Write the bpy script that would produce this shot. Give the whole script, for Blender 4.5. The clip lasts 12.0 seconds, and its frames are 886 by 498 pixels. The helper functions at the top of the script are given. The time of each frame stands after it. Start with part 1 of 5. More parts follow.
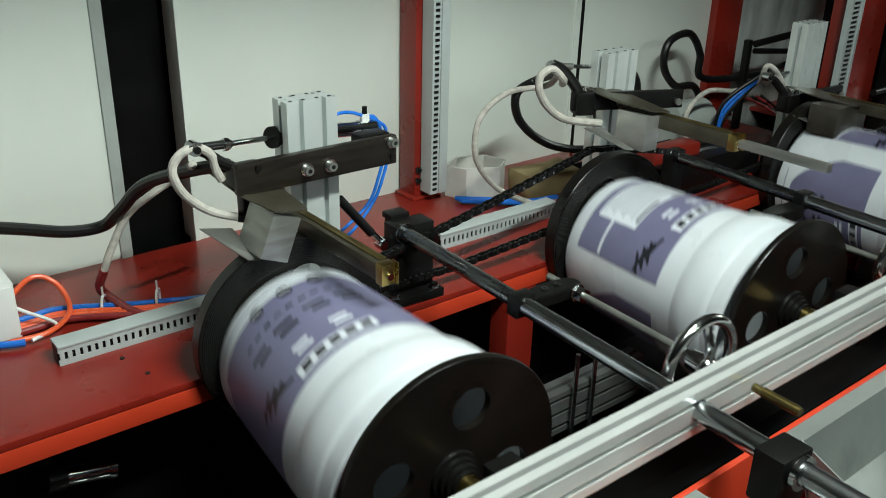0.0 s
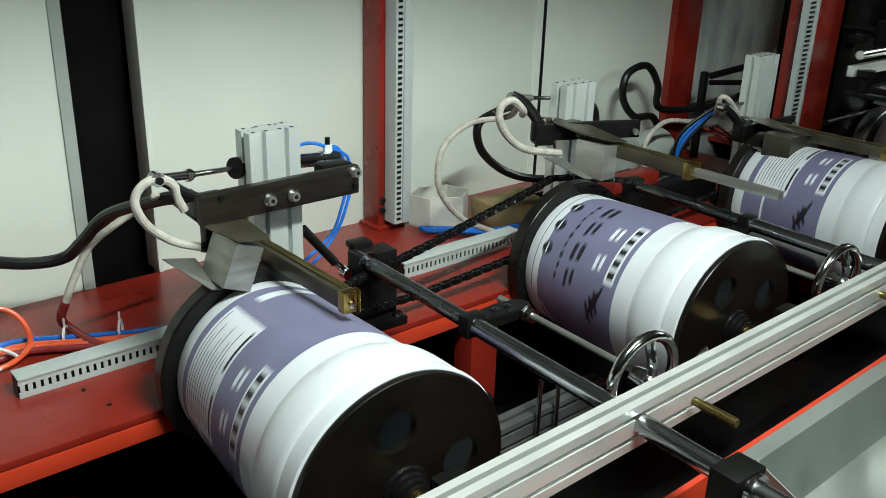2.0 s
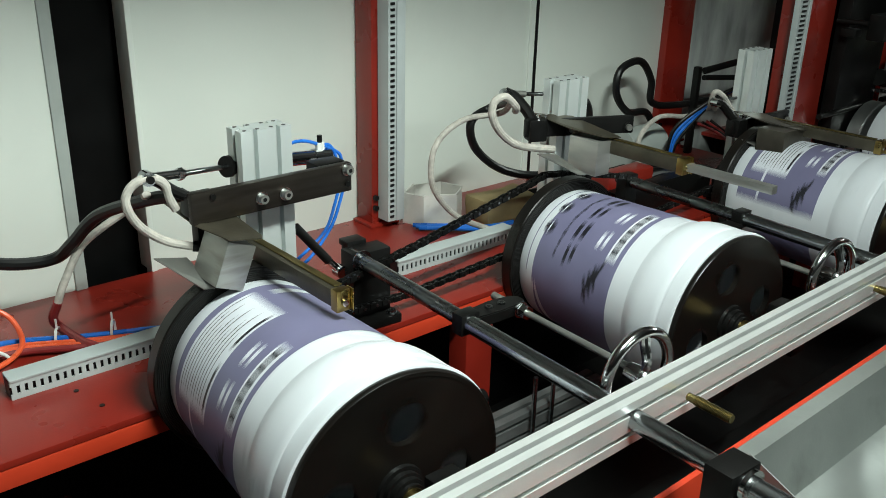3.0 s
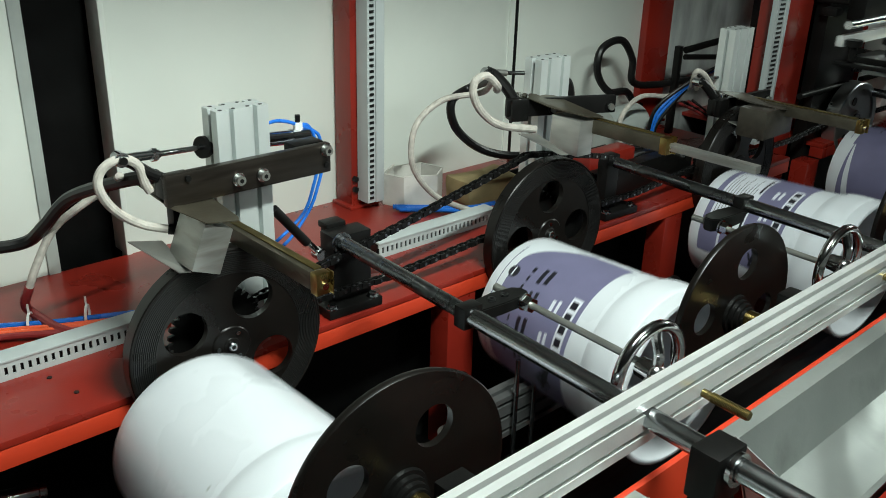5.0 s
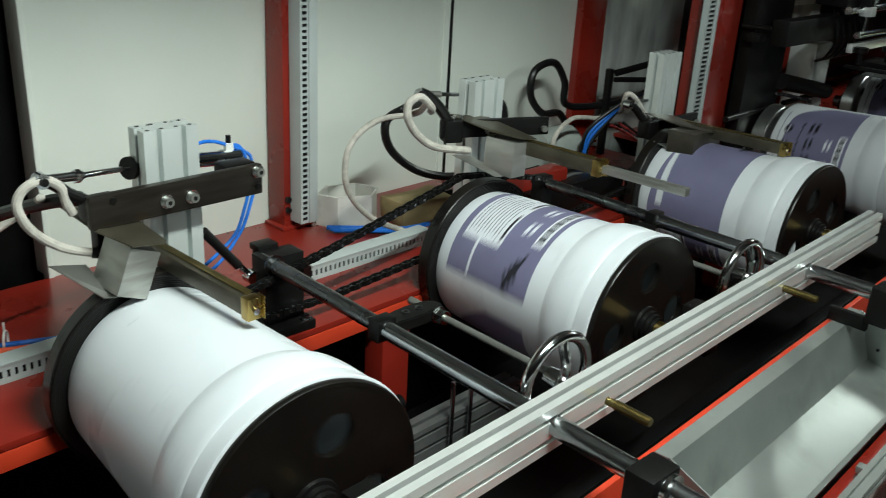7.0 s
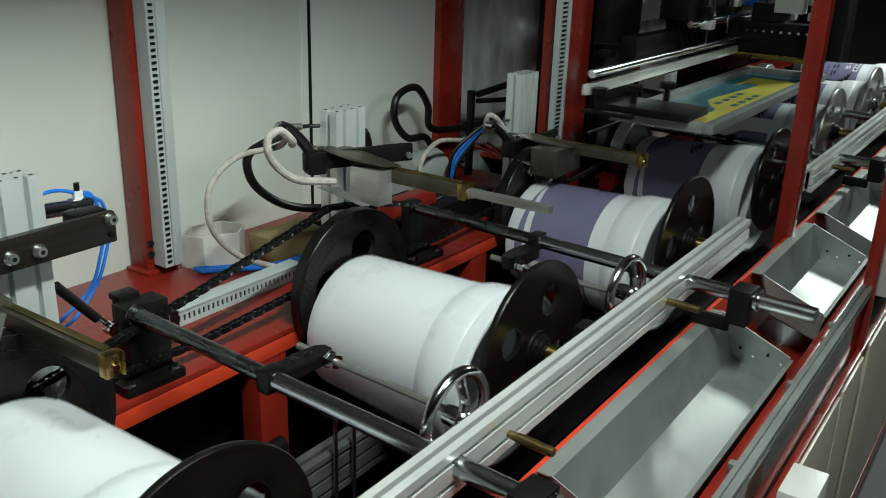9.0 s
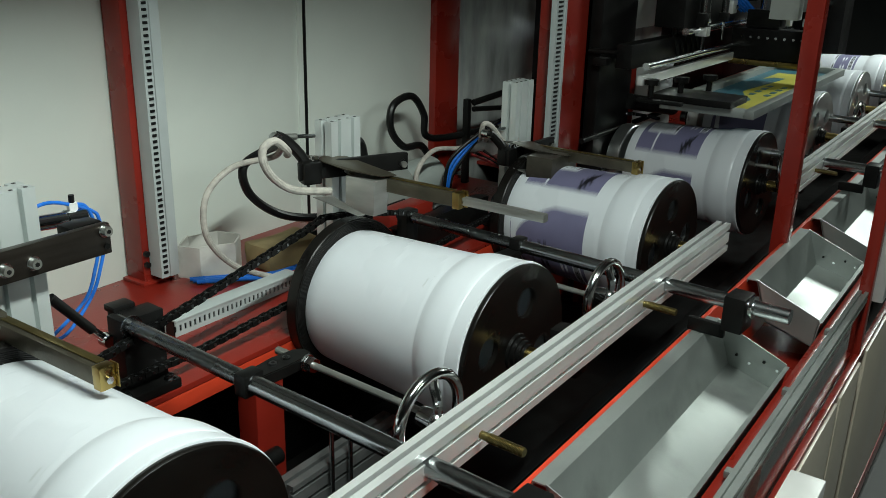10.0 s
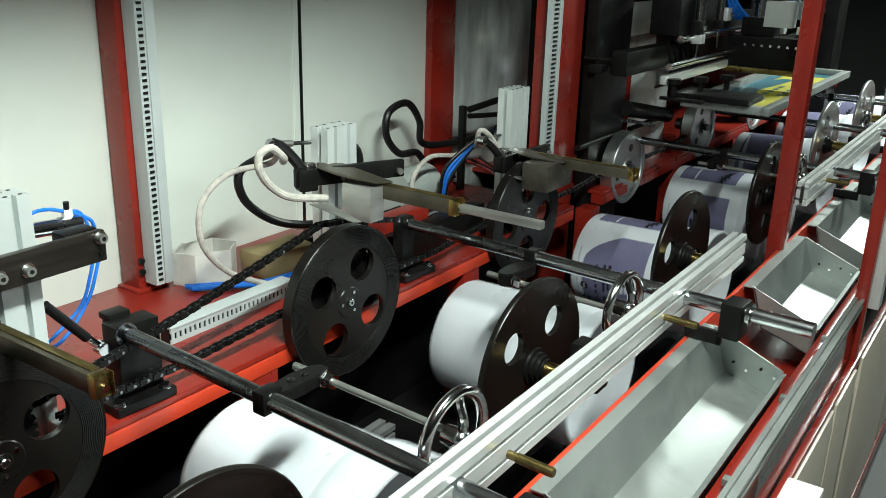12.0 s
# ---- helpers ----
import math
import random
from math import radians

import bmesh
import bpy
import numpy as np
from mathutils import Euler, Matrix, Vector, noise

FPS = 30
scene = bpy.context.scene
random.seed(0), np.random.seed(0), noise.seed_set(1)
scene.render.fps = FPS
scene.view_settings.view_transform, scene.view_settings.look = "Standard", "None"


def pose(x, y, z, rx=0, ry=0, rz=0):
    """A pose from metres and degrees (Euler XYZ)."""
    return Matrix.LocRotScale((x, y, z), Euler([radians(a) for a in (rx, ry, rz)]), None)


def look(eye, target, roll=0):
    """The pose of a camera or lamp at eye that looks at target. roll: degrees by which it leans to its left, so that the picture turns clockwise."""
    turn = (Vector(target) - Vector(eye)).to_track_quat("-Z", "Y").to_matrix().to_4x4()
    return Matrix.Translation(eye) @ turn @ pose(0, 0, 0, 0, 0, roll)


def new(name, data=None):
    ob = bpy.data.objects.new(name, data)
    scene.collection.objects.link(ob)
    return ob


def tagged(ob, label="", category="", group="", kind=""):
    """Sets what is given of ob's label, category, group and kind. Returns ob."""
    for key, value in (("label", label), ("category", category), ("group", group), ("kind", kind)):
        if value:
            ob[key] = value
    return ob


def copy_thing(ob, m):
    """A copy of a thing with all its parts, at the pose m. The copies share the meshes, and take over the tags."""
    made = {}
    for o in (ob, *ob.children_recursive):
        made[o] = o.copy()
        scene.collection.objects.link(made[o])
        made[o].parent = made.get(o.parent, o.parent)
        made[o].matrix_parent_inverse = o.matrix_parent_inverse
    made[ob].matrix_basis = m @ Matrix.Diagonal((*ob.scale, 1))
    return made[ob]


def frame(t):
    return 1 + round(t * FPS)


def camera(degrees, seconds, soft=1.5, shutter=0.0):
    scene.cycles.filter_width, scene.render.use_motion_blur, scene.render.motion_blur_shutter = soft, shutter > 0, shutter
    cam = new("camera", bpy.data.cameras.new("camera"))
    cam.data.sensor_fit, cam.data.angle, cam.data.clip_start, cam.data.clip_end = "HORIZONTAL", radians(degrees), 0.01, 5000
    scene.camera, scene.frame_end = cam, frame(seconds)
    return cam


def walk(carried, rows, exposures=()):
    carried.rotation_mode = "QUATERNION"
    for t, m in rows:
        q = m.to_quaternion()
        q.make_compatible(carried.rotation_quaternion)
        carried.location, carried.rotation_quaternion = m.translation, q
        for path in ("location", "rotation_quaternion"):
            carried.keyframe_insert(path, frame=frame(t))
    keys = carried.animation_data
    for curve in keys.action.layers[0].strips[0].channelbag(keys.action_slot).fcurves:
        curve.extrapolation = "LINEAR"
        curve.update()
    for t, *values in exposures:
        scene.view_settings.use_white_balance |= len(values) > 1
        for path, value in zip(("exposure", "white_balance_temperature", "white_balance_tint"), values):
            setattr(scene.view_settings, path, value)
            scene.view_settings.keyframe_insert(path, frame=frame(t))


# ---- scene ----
cam = camera(53.29, 12.0, soft=0.75, shutter=0.6)
PATH = [
    (0.0, pose(-0.021, 0.000, 1.551, 66.22, -1.32, -38.40)),
    (0.5, pose(-0.023, -0.004, 1.551, 67.19, -1.74, -38.83)),
    (1.0, pose(-0.024, -0.012, 1.552, 67.54, -1.73, -39.81)),
    (1.5, pose(-0.024, -0.015, 1.553, 67.88, -1.56, -40.06)),
    (2.0, pose(-0.025, -0.021, 1.554, 68.29, -1.63, -40.47)),
    (2.5, pose(-0.023, -0.023, 1.554, 68.30, -1.36, -40.76)),
    (4.5, pose(-0.010, -0.001, 1.544, 66.99, -1.65, -41.42)),
    (5.0, pose(-0.008, -0.002, 1.544, 66.96, -1.58, -42.25)),
    (5.5, pose(-0.002, 0.000, 1.546, 67.06, -1.38, -42.34)),
    (6.0, pose(-0.002, 0.003, 1.547, 67.62, -1.88, -42.68)),
    (6.5, pose(-0.001, 0.006, 1.547, 67.68, -2.72, -44.20)),
    (7.0, pose(0.001, 0.006, 1.547, 68.27, -3.01, -46.21)),
    (7.5, pose(0.008, 0.005, 1.550, 68.76, -2.74, -48.73)),
    (9.5, pose(0.029, -0.001, 1.558, 70.24, -1.60, -55.46)),
    (10.0, pose(0.030, -0.005, 1.560, 70.52, -1.38, -55.04)),
    (10.5, pose(0.029, -0.011, 1.560, 70.62, -1.59, -55.10)),
    (11.0, pose(0.031, -0.004, 1.561, 70.40, -1.62, -55.24)),
    (11.5, pose(0.032, 0.000, 1.559, 70.65, -1.69, -55.06)),
    (12.0, pose(0.031, 0.001, 1.559, 70.97, -1.50, -55.40)),
]
EXPOSURE = [(0.0, -0.25), (0.6, 0.10), (1.2, 0.05), (2.5, -0.12), (4.4, 0.10), (5.0, -0.05), (5.6, -0.26), (7.5, -0.22), (9.5, -0.42), (11.0, -0.42), (11.5, -0.18), (12.0, 0.48)]
walk(cam, PATH, EXPOSURE)

# ---- light ----
world = bpy.data.worlds.new("hall_air")
scene.world = world
world.use_nodes = True
world.node_tree.nodes["Background"].inputs[0].default_value = (0.75, 0.85, 0.9, 1)
world.node_tree.nodes["Background"].inputs[1].default_value = 0.022
scene.view_settings.exposure = 0.0


def area_lamp(name, eye, target, sx, sy, watts, colour):
    data = bpy.data.lights.new(name, "AREA")
    data.shape, data.size, data.size_y, data.energy, data.color = "RECTANGLE", sx, sy, watts, colour
    ob = new(name, data)
    ob.matrix_world = look(eye, target)
    return ob


COOL = (0.88, 1.0, 0.93)
# Third entry is an unseen fill lamp, added to lighten faces towards the aisle.
LAMPS = [(0.70, 0.12, 2.355, 47), (5.0, 0.02, 2.43, 60), (1.6, -2.7, 2.95, 22.0)]
AIMS = [(0.45, 1.30, 1.00), (4.5, 0.70, 0.95), (1.6, -2.1, 1.45)]
for (lx, ly, lz, watts), aim in zip(LAMPS, AIMS):
    area_lamp("hall_lamp_light", (lx, ly, lz - 0.05), aim, 0.7, 0.024, watts, COOL)

# ---- materials ----


def material(name, base, rough=0.5, metal=0.0, vary=0.12, scale=14.0, fine=160.0, bump=0.12, spec=0.5, stretch=(1, 1, 1), rvary=0.12,
             stain=None, stain_amount=0.0, stain_scale=4.0, random=0.0):
    m = bpy.data.materials.new(name)
    m.use_nodes = True
    nt = m.node_tree
    b = nt.nodes["Principled BSDF"]
    b.inputs["Roughness"].default_value, b.inputs["Metallic"].default_value = rough, metal
    b.inputs["Specular IOR Level"].default_value = spec
    tc = nt.nodes.new("ShaderNodeTexCoord")
    mp = nt.nodes.new("ShaderNodeMapping")
    mp.inputs["Scale"].default_value = stretch
    nt.links.new(tc.outputs["Object"], mp.inputs["Vector"])

    def noise_node(s, detail):
        n = nt.nodes.new("ShaderNodeTexNoise")
        n.inputs["Scale"].default_value, n.inputs["Detail"].default_value = s, detail
        nt.links.new(mp.outputs["Vector"], n.inputs["Vector"])
        return n

    big, small = noise_node(scale, 4), noise_node(fine, 2)
    ramp = nt.nodes.new("ShaderNodeMapRange")
    ramp.inputs[3].default_value, ramp.inputs[4].default_value = 1 - vary, 1 + vary
    ramp.inputs[1].default_value, ramp.inputs[2].default_value = 0.3, 0.7
    nt.links.new(big.outputs["Fac"], ramp.inputs[0])
    mul = nt.nodes.new("ShaderNodeVectorMath")
    mul.operation = "SCALE"
    mul.inputs[0].default_value = base
    nt.links.new(ramp.outputs[0], mul.inputs["Scale"])
    colour = mul.outputs[0]
    if stain:
        sn = noise_node(stain_scale, 6)
        sr = nt.nodes.new("ShaderNodeMapRange")
        sr.inputs[1].default_value, sr.inputs[2].default_value, sr.inputs[4].default_value = 0.55, 0.75, stain_amount
        nt.links.new(sn.outputs["Fac"], sr.inputs[0])
        mix = nt.nodes.new("ShaderNodeMix")
        mix.data_type = "RGBA"
        nt.links.new(sr.outputs[0], mix.inputs["Factor"])
        nt.links.new(colour, mix.inputs[6])
        mix.inputs[7].default_value = (*stain, 1)
        colour = mix.outputs[2]
    nt.links.new(colour, b.inputs["Base Color"])
    rr = nt.nodes.new("ShaderNodeMapRange")
    rr.inputs[3].default_value, rr.inputs[4].default_value = max(0.02, rough - rvary), min(1, rough + rvary)
    nt.links.new(big.outputs["Fac"], rr.inputs[0])
    nt.links.new(rr.outputs[0], b.inputs["Roughness"])
    if bump:
        bp = nt.nodes.new("ShaderNodeBump")
        bp.inputs["Strength"].default_value, bp.inputs["Distance"].default_value = bump, 0.0008
        nt.links.new(small.outputs["Fac"], bp.inputs["Height"])
        nt.links.new(bp.outputs["Normal"], b.inputs["Normal"])
    return m


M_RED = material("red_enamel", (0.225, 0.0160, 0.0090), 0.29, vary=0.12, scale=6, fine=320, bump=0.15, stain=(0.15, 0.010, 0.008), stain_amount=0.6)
# lit copy of the red enamel: brighter orange where light strikes the front beams
M_RED_LIT = material("lit_red_enamel", (0.54, 0.045, 0.017), 0.35, vary=0.08, scale=6, fine=320, bump=0.12)
M_WALL = material("white_wall_sheet", (0.655, 0.690, 0.640), 0.38, vary=0.05, scale=2.2, fine=60, bump=0.05, stain=(0.52, 0.54, 0.51), stain_amount=0.35, stain_scale=3)
M_SMOKE = material("smoked_acrylic", (0.36, 0.375, 0.365), 0.14, vary=0.35, scale=5, fine=60, bump=0.04, stretch=(3, 1, 1))
M_SEAM = material("grey_edge_strip", (0.34, 0.37, 0.35), 0.4, vary=0.08)
# flat black that stands in for unlit space behind and below the machine
M_DARKVOID = material("dark_void_sheet", (0.0035, 0.0035, 0.0035), 0.45, vary=0.3, spec=0.12)
M_ALU = material("anodised_aluminium", (0.90, 0.91, 0.90), 0.34, metal=0.60, vary=0.06, scale=9, fine=260, bump=0.08, stretch=(1, 1, 1))
M_ALUWHITE = material("pale_aluminium_profile", (0.66, 0.70, 0.69), 0.38, metal=0.45, vary=0.05, scale=9, fine=260, bump=0.06)
M_SLOT = material("dark_slot", (0.028, 0.026, 0.025), 0.5, metal=0.2)
M_STEEL = material("brushed_stainless", (0.36, 0.36, 0.335), 0.36, metal=0.80, vary=0.14, scale=10, fine=240, bump=0.25, stretch=(1, 1, 6), stain=(0.24, 0.225, 0.19), stain_amount=0.6, stain_scale=12)
M_HOOD = material("bright_stainless_sheet", (0.50, 0.50, 0.475), 0.34, metal=0.8, vary=0.12, scale=10, fine=240, bump=0.2, stretch=(1, 1, 6))
M_TROUGH = material("stainless_trough", (0.37, 0.395, 0.38), 0.46, metal=0.7, vary=0.12, scale=7, fine=300, bump=0.2, stain=(0.19, 0.205, 0.19), stain_amount=0.75, stain_scale=7)
M_CHROME = material("polished_chrome", (0.72, 0.73, 0.73), 0.14, metal=1.0, vary=0.04, rvary=0.04, bump=0.02)
M_DARKBAR = material("ground_dark_steel", (0.20, 0.205, 0.21), 0.27, metal=1.0, vary=0.15, rvary=0.06, bump=0.05)
M_SHAFT = material("hard_chromed_shaft", (0.48, 0.50, 0.51), 0.23, metal=1.0, vary=0.08, rvary=0.05, bump=0.03)
# red paint with the pit's shade put into base and stain colours
M_SHADERED = material("shaded_red_paint", (0.13, 0.010, 0.007), 0.35, vary=0.4, scale=7, bump=0.2, stain=(0.012, 0.010, 0.010), stain_amount=0.9, stain_scale=5)
M_BRIGHT = material("bright_turned_steel", (0.58, 0.60, 0.61), 0.17, metal=1.0, vary=0.06, rvary=0.06, bump=0.04)
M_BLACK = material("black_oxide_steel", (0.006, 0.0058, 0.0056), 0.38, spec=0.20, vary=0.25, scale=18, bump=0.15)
M_DISC = material("black_anodised_disc", (0.0065, 0.0055, 0.0048), 0.30, spec=0.30, vary=0.3, scale=10, fine=240, bump=0.12, stain=(0.016, 0.012, 0.009), stain_amount=0.5, stain_scale=7)
M_GROOVE = material("turned_black_metal", (0.030, 0.029, 0.028), 0.30, metal=0.6, vary=0.2, scale=14, bump=0.05)
M_BROWNBAR = material("bronzed_steel_arm", (0.034, 0.028, 0.023), 0.36, metal=0.7, vary=0.2, scale=16, fine=260, bump=0.2, stretch=(1, 8, 8))
M_OLIVE = material("tarnished_brass", (0.20, 0.155, 0.06), 0.34, metal=0.9, vary=0.25, scale=20, bump=0.15, stain=(0.36, 0.27, 0.10), stain_amount=0.6, stain_scale=18)
# aluminium darkened in its colour for the shade under the table edge
M_DARKALU = material("shaded_aluminium", (0.20, 0.205, 0.205), 0.4, metal=0.6, vary=0.25, scale=12, bump=0.15)
M_BRASS = material("worn_brass", (0.38, 0.275, 0.095), 0.30, metal=1.0, vary=0.15, scale=24, bump=0.1, stain=(0.25, 0.16, 0.06), stain_amount=0.6, stain_scale=16)
M_NOZZLE = material("heat_stained_steel", (0.115, 0.102, 0.075), 0.40, metal=0.75, vary=0.25, scale=18, fine=200, bump=0.25, stain=(0.10, 0.075, 0.045), stain_amount=0.8, stain_scale=14)
M_HOODC = material("sooty_steel", (0.075, 0.068, 0.055), 0.38, metal=0.6, vary=0.3, scale=22, fine=220, bump=0.25, stain=(0.18, 0.165, 0.13), stain_amount=0.6, stain_scale=16)
M_PAIL = material("white_plastic", (0.74, 0.77, 0.81), 0.30, vary=0.025, scale=6, fine=180, bump=0.06, stain=(0.60, 0.63, 0.68), stain_amount=0.5, stain_scale=6)
pn = M_PAIL.node_tree
tr = pn.nodes.new("ShaderNodeBsdfTranslucent")
tr.inputs["Color"].default_value = (0.80, 0.84, 0.86, 1)
mx = pn.nodes.new("ShaderNodeMixShader")
mx.inputs[0].default_value = 0.10
pn.links.new(pn.nodes["Principled BSDF"].outputs[0], mx.inputs[1])
pn.links.new(tr.outputs[0], mx.inputs[2])
pn.links.new(mx.outputs[0], pn.nodes["Material Output"].inputs["Surface"])
M_LILAC = material("lavender_print", (0.165, 0.158, 0.262), 0.42, vary=0.08, scale=16, fine=300, bump=0.06)
M_PRINTWHITE = material("white_print", (0.70, 0.72, 0.78), 0.42, vary=0.04)
M_INK = material("black_print", (0.012, 0.012, 0.018), 0.42, vary=0.2)
M_CABLE = material("black_cable", (0.006, 0.006, 0.006), 0.38, vary=0.2, spec=0.3)
M_BRAID = material("white_braided_sleeve", (0.43, 0.40, 0.36), 0.75, vary=0.22, scale=70, fine=500, bump=0.8)
M_BLUE = material("blue_air_hose", (0.015, 0.145, 0.58), 0.28, vary=0.1)
M_ORTUBE = material("orange_tube", (0.75, 0.10, 0.03), 0.3, vary=0.1)
M_REDSLEEVE = material("dark_red_sleeve", (0.22, 0.02, 0.02), 0.4, vary=0.2)
M_DUCT = material("grey_slotted_duct", (0.42, 0.455, 0.455), 0.5, vary=0.05, bump=0.03)
M_CARTON = material("pale_cardboard", (0.60, 0.58, 0.54), 0.8, vary=0.1, scale=18, stain=(0.30, 0.28, 0.25), stain_amount=0.6, stain_scale=16)
M_KRAFT = material("brown_paper", (0.36, 0.27, 0.13), 0.8, vary=0.2, scale=20, bump=0.5)
M_BEIGE = material("beige_side_panel", (0.56, 0.50, 0.40), 0.34, vary=0.06, scale=5)
M_FLOOR = material("dark_concrete_floor", (0.07, 0.07, 0.068), 0.6, vary=0.25, scale=3, fine=80, bump=0.3)
M_HALL = material("hall_wall_paint", (0.16, 0.165, 0.16), 0.8, vary=0.1, scale=1)
M_CEIL = material("dim_hall_ceiling", (0.16, 0.165, 0.16), 0.8, vary=0.1, scale=1)
M_YELLOW = material("yellow_mesh_stencil", (0.55, 0.50, 0.06), 0.5, vary=0.1, scale=8)
M_TEAL = material("teal_emulsion", (0.03, 0.14, 0.19), 0.4, vary=0.2, scale=8)
M_SILVER = material("cast_aluminium_disc", (0.42, 0.43, 0.42), 0.32, metal=0.9, vary=0.15, scale=12, fine=200, bump=0.2)
M_WHITEBOX = material("white_plastic_box", (0.72, 0.72, 0.70), 0.4, vary=0.04)
M_WHITEPAINT = material("white_painted_beam", (0.55, 0.57, 0.55), 0.4, vary=0.06)


def glass(name):
    m = bpy.data.materials.new(name)
    m.use_nodes = True
    b = m.node_tree.nodes["Principled BSDF"]
    b.inputs["Base Color"].default_value = (0.85, 0.95, 0.92, 1)
    b.inputs["Roughness"].default_value = 0.03
    b.inputs["Transmission Weight"].default_value = 1.0
    b.inputs["IOR"].default_value = 1.2
    return m


M_GLASS = glass("clear_acrylic")


def glow(name, colour, strength):
    m = bpy.data.materials.new(name)
    m.use_nodes = True
    b = m.node_tree.nodes["Principled BSDF"]
    b.inputs["Emission Color"].default_value = (*colour, 1)
    b.inputs["Emission Strength"].default_value = strength
    return m


M_TUBE = glow("lamp_tube", COOL, 12.0)

# ---- mesh helpers ----


def box(bm, x0, x1, y0, y1, z0, z1, bevel=0.0, turn=None):
    m = Matrix.LocRotScale(((x0 + x1) / 2, (y0 + y1) / 2, (z0 + z1) / 2), None, (abs(x1 - x0), abs(y1 - y0), abs(z1 - z0)))
    if turn is not None:
        m = turn @ m
    vs = bmesh.ops.create_cube(bm, size=1.0, matrix=m)["verts"]
    if bevel:
        es = list({e for v in vs for e in v.link_edges})
        bmesh.ops.bevel(bm, geom=es, offset=bevel, segments=2, affect="EDGES", profile=0.6)
    return vs


def rod(bm, p0, p1, r, seg=16, r2=None):
    p0, p1 = Vector(p0), Vector(p1)
    d = p1 - p0
    m = Matrix.Translation((p0 + p1) / 2) @ d.to_track_quat("Z", "Y").to_matrix().to_4x4()
    bmesh.ops.create_cone(bm, cap_ends=True, segments=seg, radius1=r, radius2=r if r2 is None else r2, depth=d.length, matrix=m)


def lathe(bm, profile, seg=64, close=False):
    """Turns (y, r) pairs round the local Y axis."""
    rings = []
    for y, r in profile:
        rings.append([bm.verts.new((r * math.cos(2 * math.pi * i / seg), y, r * math.sin(2 * math.pi * i / seg))) for i in range(seg)])
    pairs = list(zip(rings, rings[1:])) + ([(rings[-1], rings[0])] if close else [])
    for a, b in pairs:
        for i in range(seg):
            j = (i + 1) % seg
            bm.faces.new((a[i], a[j], b[j], b[i]))
    return rings


def smooth_path(points, steps=8):
    pts = [Vector(p) for p in points]
    pts = [2 * pts[0] - pts[1]] + pts + [2 * pts[-1] - pts[-2]]
    out = []
    for a, b, c, d in zip(pts, pts[1:], pts[2:], pts[3:]):
        for i in range(steps):
            t = i / steps
            out.append(0.5 * ((2 * b) + (c - a) * t + (2 * a - 5 * b + 4 * c - d) * t * t + (3 * b - a - 3 * c + d) * t ** 3))
    out.append(pts[-2])
    return out


def sweep(bm, points, r, seg=14, steps=8, ribs=0.0):
    path = smooth_path(points, steps)
    rings = []
    side = None
    for i, p in enumerate(path):
        tan = (path[min(i + 1, len(path) - 1)] - path[max(i - 1, 0)]).normalized()
        if side is None:
            side = tan.orthogonal().normalized()
        side = (side - tan * side.dot(tan)).normalized()
        up = tan.cross(side)
        rr = r * (1 + ribs * (1 if i % 2 else -1))
        rings.append([bm.verts.new(p + (side * math.cos(2 * math.pi * k / seg) + up * math.sin(2 * math.pi * k / seg)) * rr) for k in range(seg)])
    for a, b in zip(rings, rings[1:]):
        for k in range(seg):
            j = (k + 1) % seg
            bm.faces.new((a[k], a[j], b[j], b[k]))
    bm.faces.new(rings[0][::-1])
    bm.faces.new(rings[-1])


def finish(bm, name, mat, smooth=True):
    bmesh.ops.recalc_face_normals(bm, faces=bm.faces)
    me = bpy.data.meshes.new(name)
    bm.to_mesh(me)
    bm.free()
    me.materials.append(mat)
    if smooth:
        me.shade_smooth()
        me.set_sharp_from_angle(angle=radians(35))
    return me


def part(name, bm, mat, parent=None, label="", smooth=True, m=None):
    ob = new(name, finish(bm, name, mat, smooth))
    if parent is not None:
        ob.parent = parent
    if m is not None:
        ob.matrix_basis = m
    if label:
        ob["label"] = label
    return ob


def thing(name, label, category, group="", m=None):
    ob = new(name)
    ob.empty_display_size = 0.05
    if m is not None:
        ob.matrix_basis = m
    return tagged(ob, label, category, group)


def boxpart(name, dims, mat, parent, bevel=0.001, label="", turn=None):
    bm = bmesh.new()
    box(bm, *dims, bevel=bevel, turn=turn)
    return part(name, bm, mat, parent, label)


def rodpart(name, p0, p1, r, mat, parent, seg=20, label=""):
    bm = bmesh.new()
    rod(bm, p0, p1, r, seg)
    return part(name, bm, mat, parent, label)


def structure(name, dims, mat, bevel=0.0, label=""):
    bm = bmesh.new()
    box(bm, *dims, bevel=bevel)
    return tagged(part(name, bm, mat), label, "", "", "structure")


def polygon(bm, outline, lift):
    """A prism from an outline of 3D points and a lift vector."""
    a = [bm.verts.new(p) for p in outline]
    b = [bm.verts.new(Vector(p) + Vector(lift)) for p in outline]
    bm.faces.new(a[::-1])
    bm.faces.new(b)
    for i in range(len(a)):
        j = (i + 1) % len(a)
        bm.faces.new((a[i], a[j], b[j], b[i]))


def slotted(w, h, nw, nh, slot=0.008, deep=0.010, pitch=0.03):
    """Outline of an extruded profile w by h with T-slot mouths on its sides."""
    def side(length, n):
        out = [(-length / 2, 0)]
        for i in range(n):
            c = (i - (n - 1) / 2) * pitch
            out += [(c - slot / 2, 0), (c - slot / 2, -deep), (c + slot / 2, -deep), (c + slot / 2, 0)]
        return out
    pts = []
    for ang, length, off, n in ((0, w, h / 2, nw), (90, h, w / 2, nh), (180, w, h / 2, nw), (270, h, w / 2, nh)):
        c, s = math.cos(radians(-ang)), math.sin(radians(-ang))
        for u, v in side(length, n):
            x, y = u, off + v
            pts.append((c * x - s * y, s * x + c * y))
    return pts


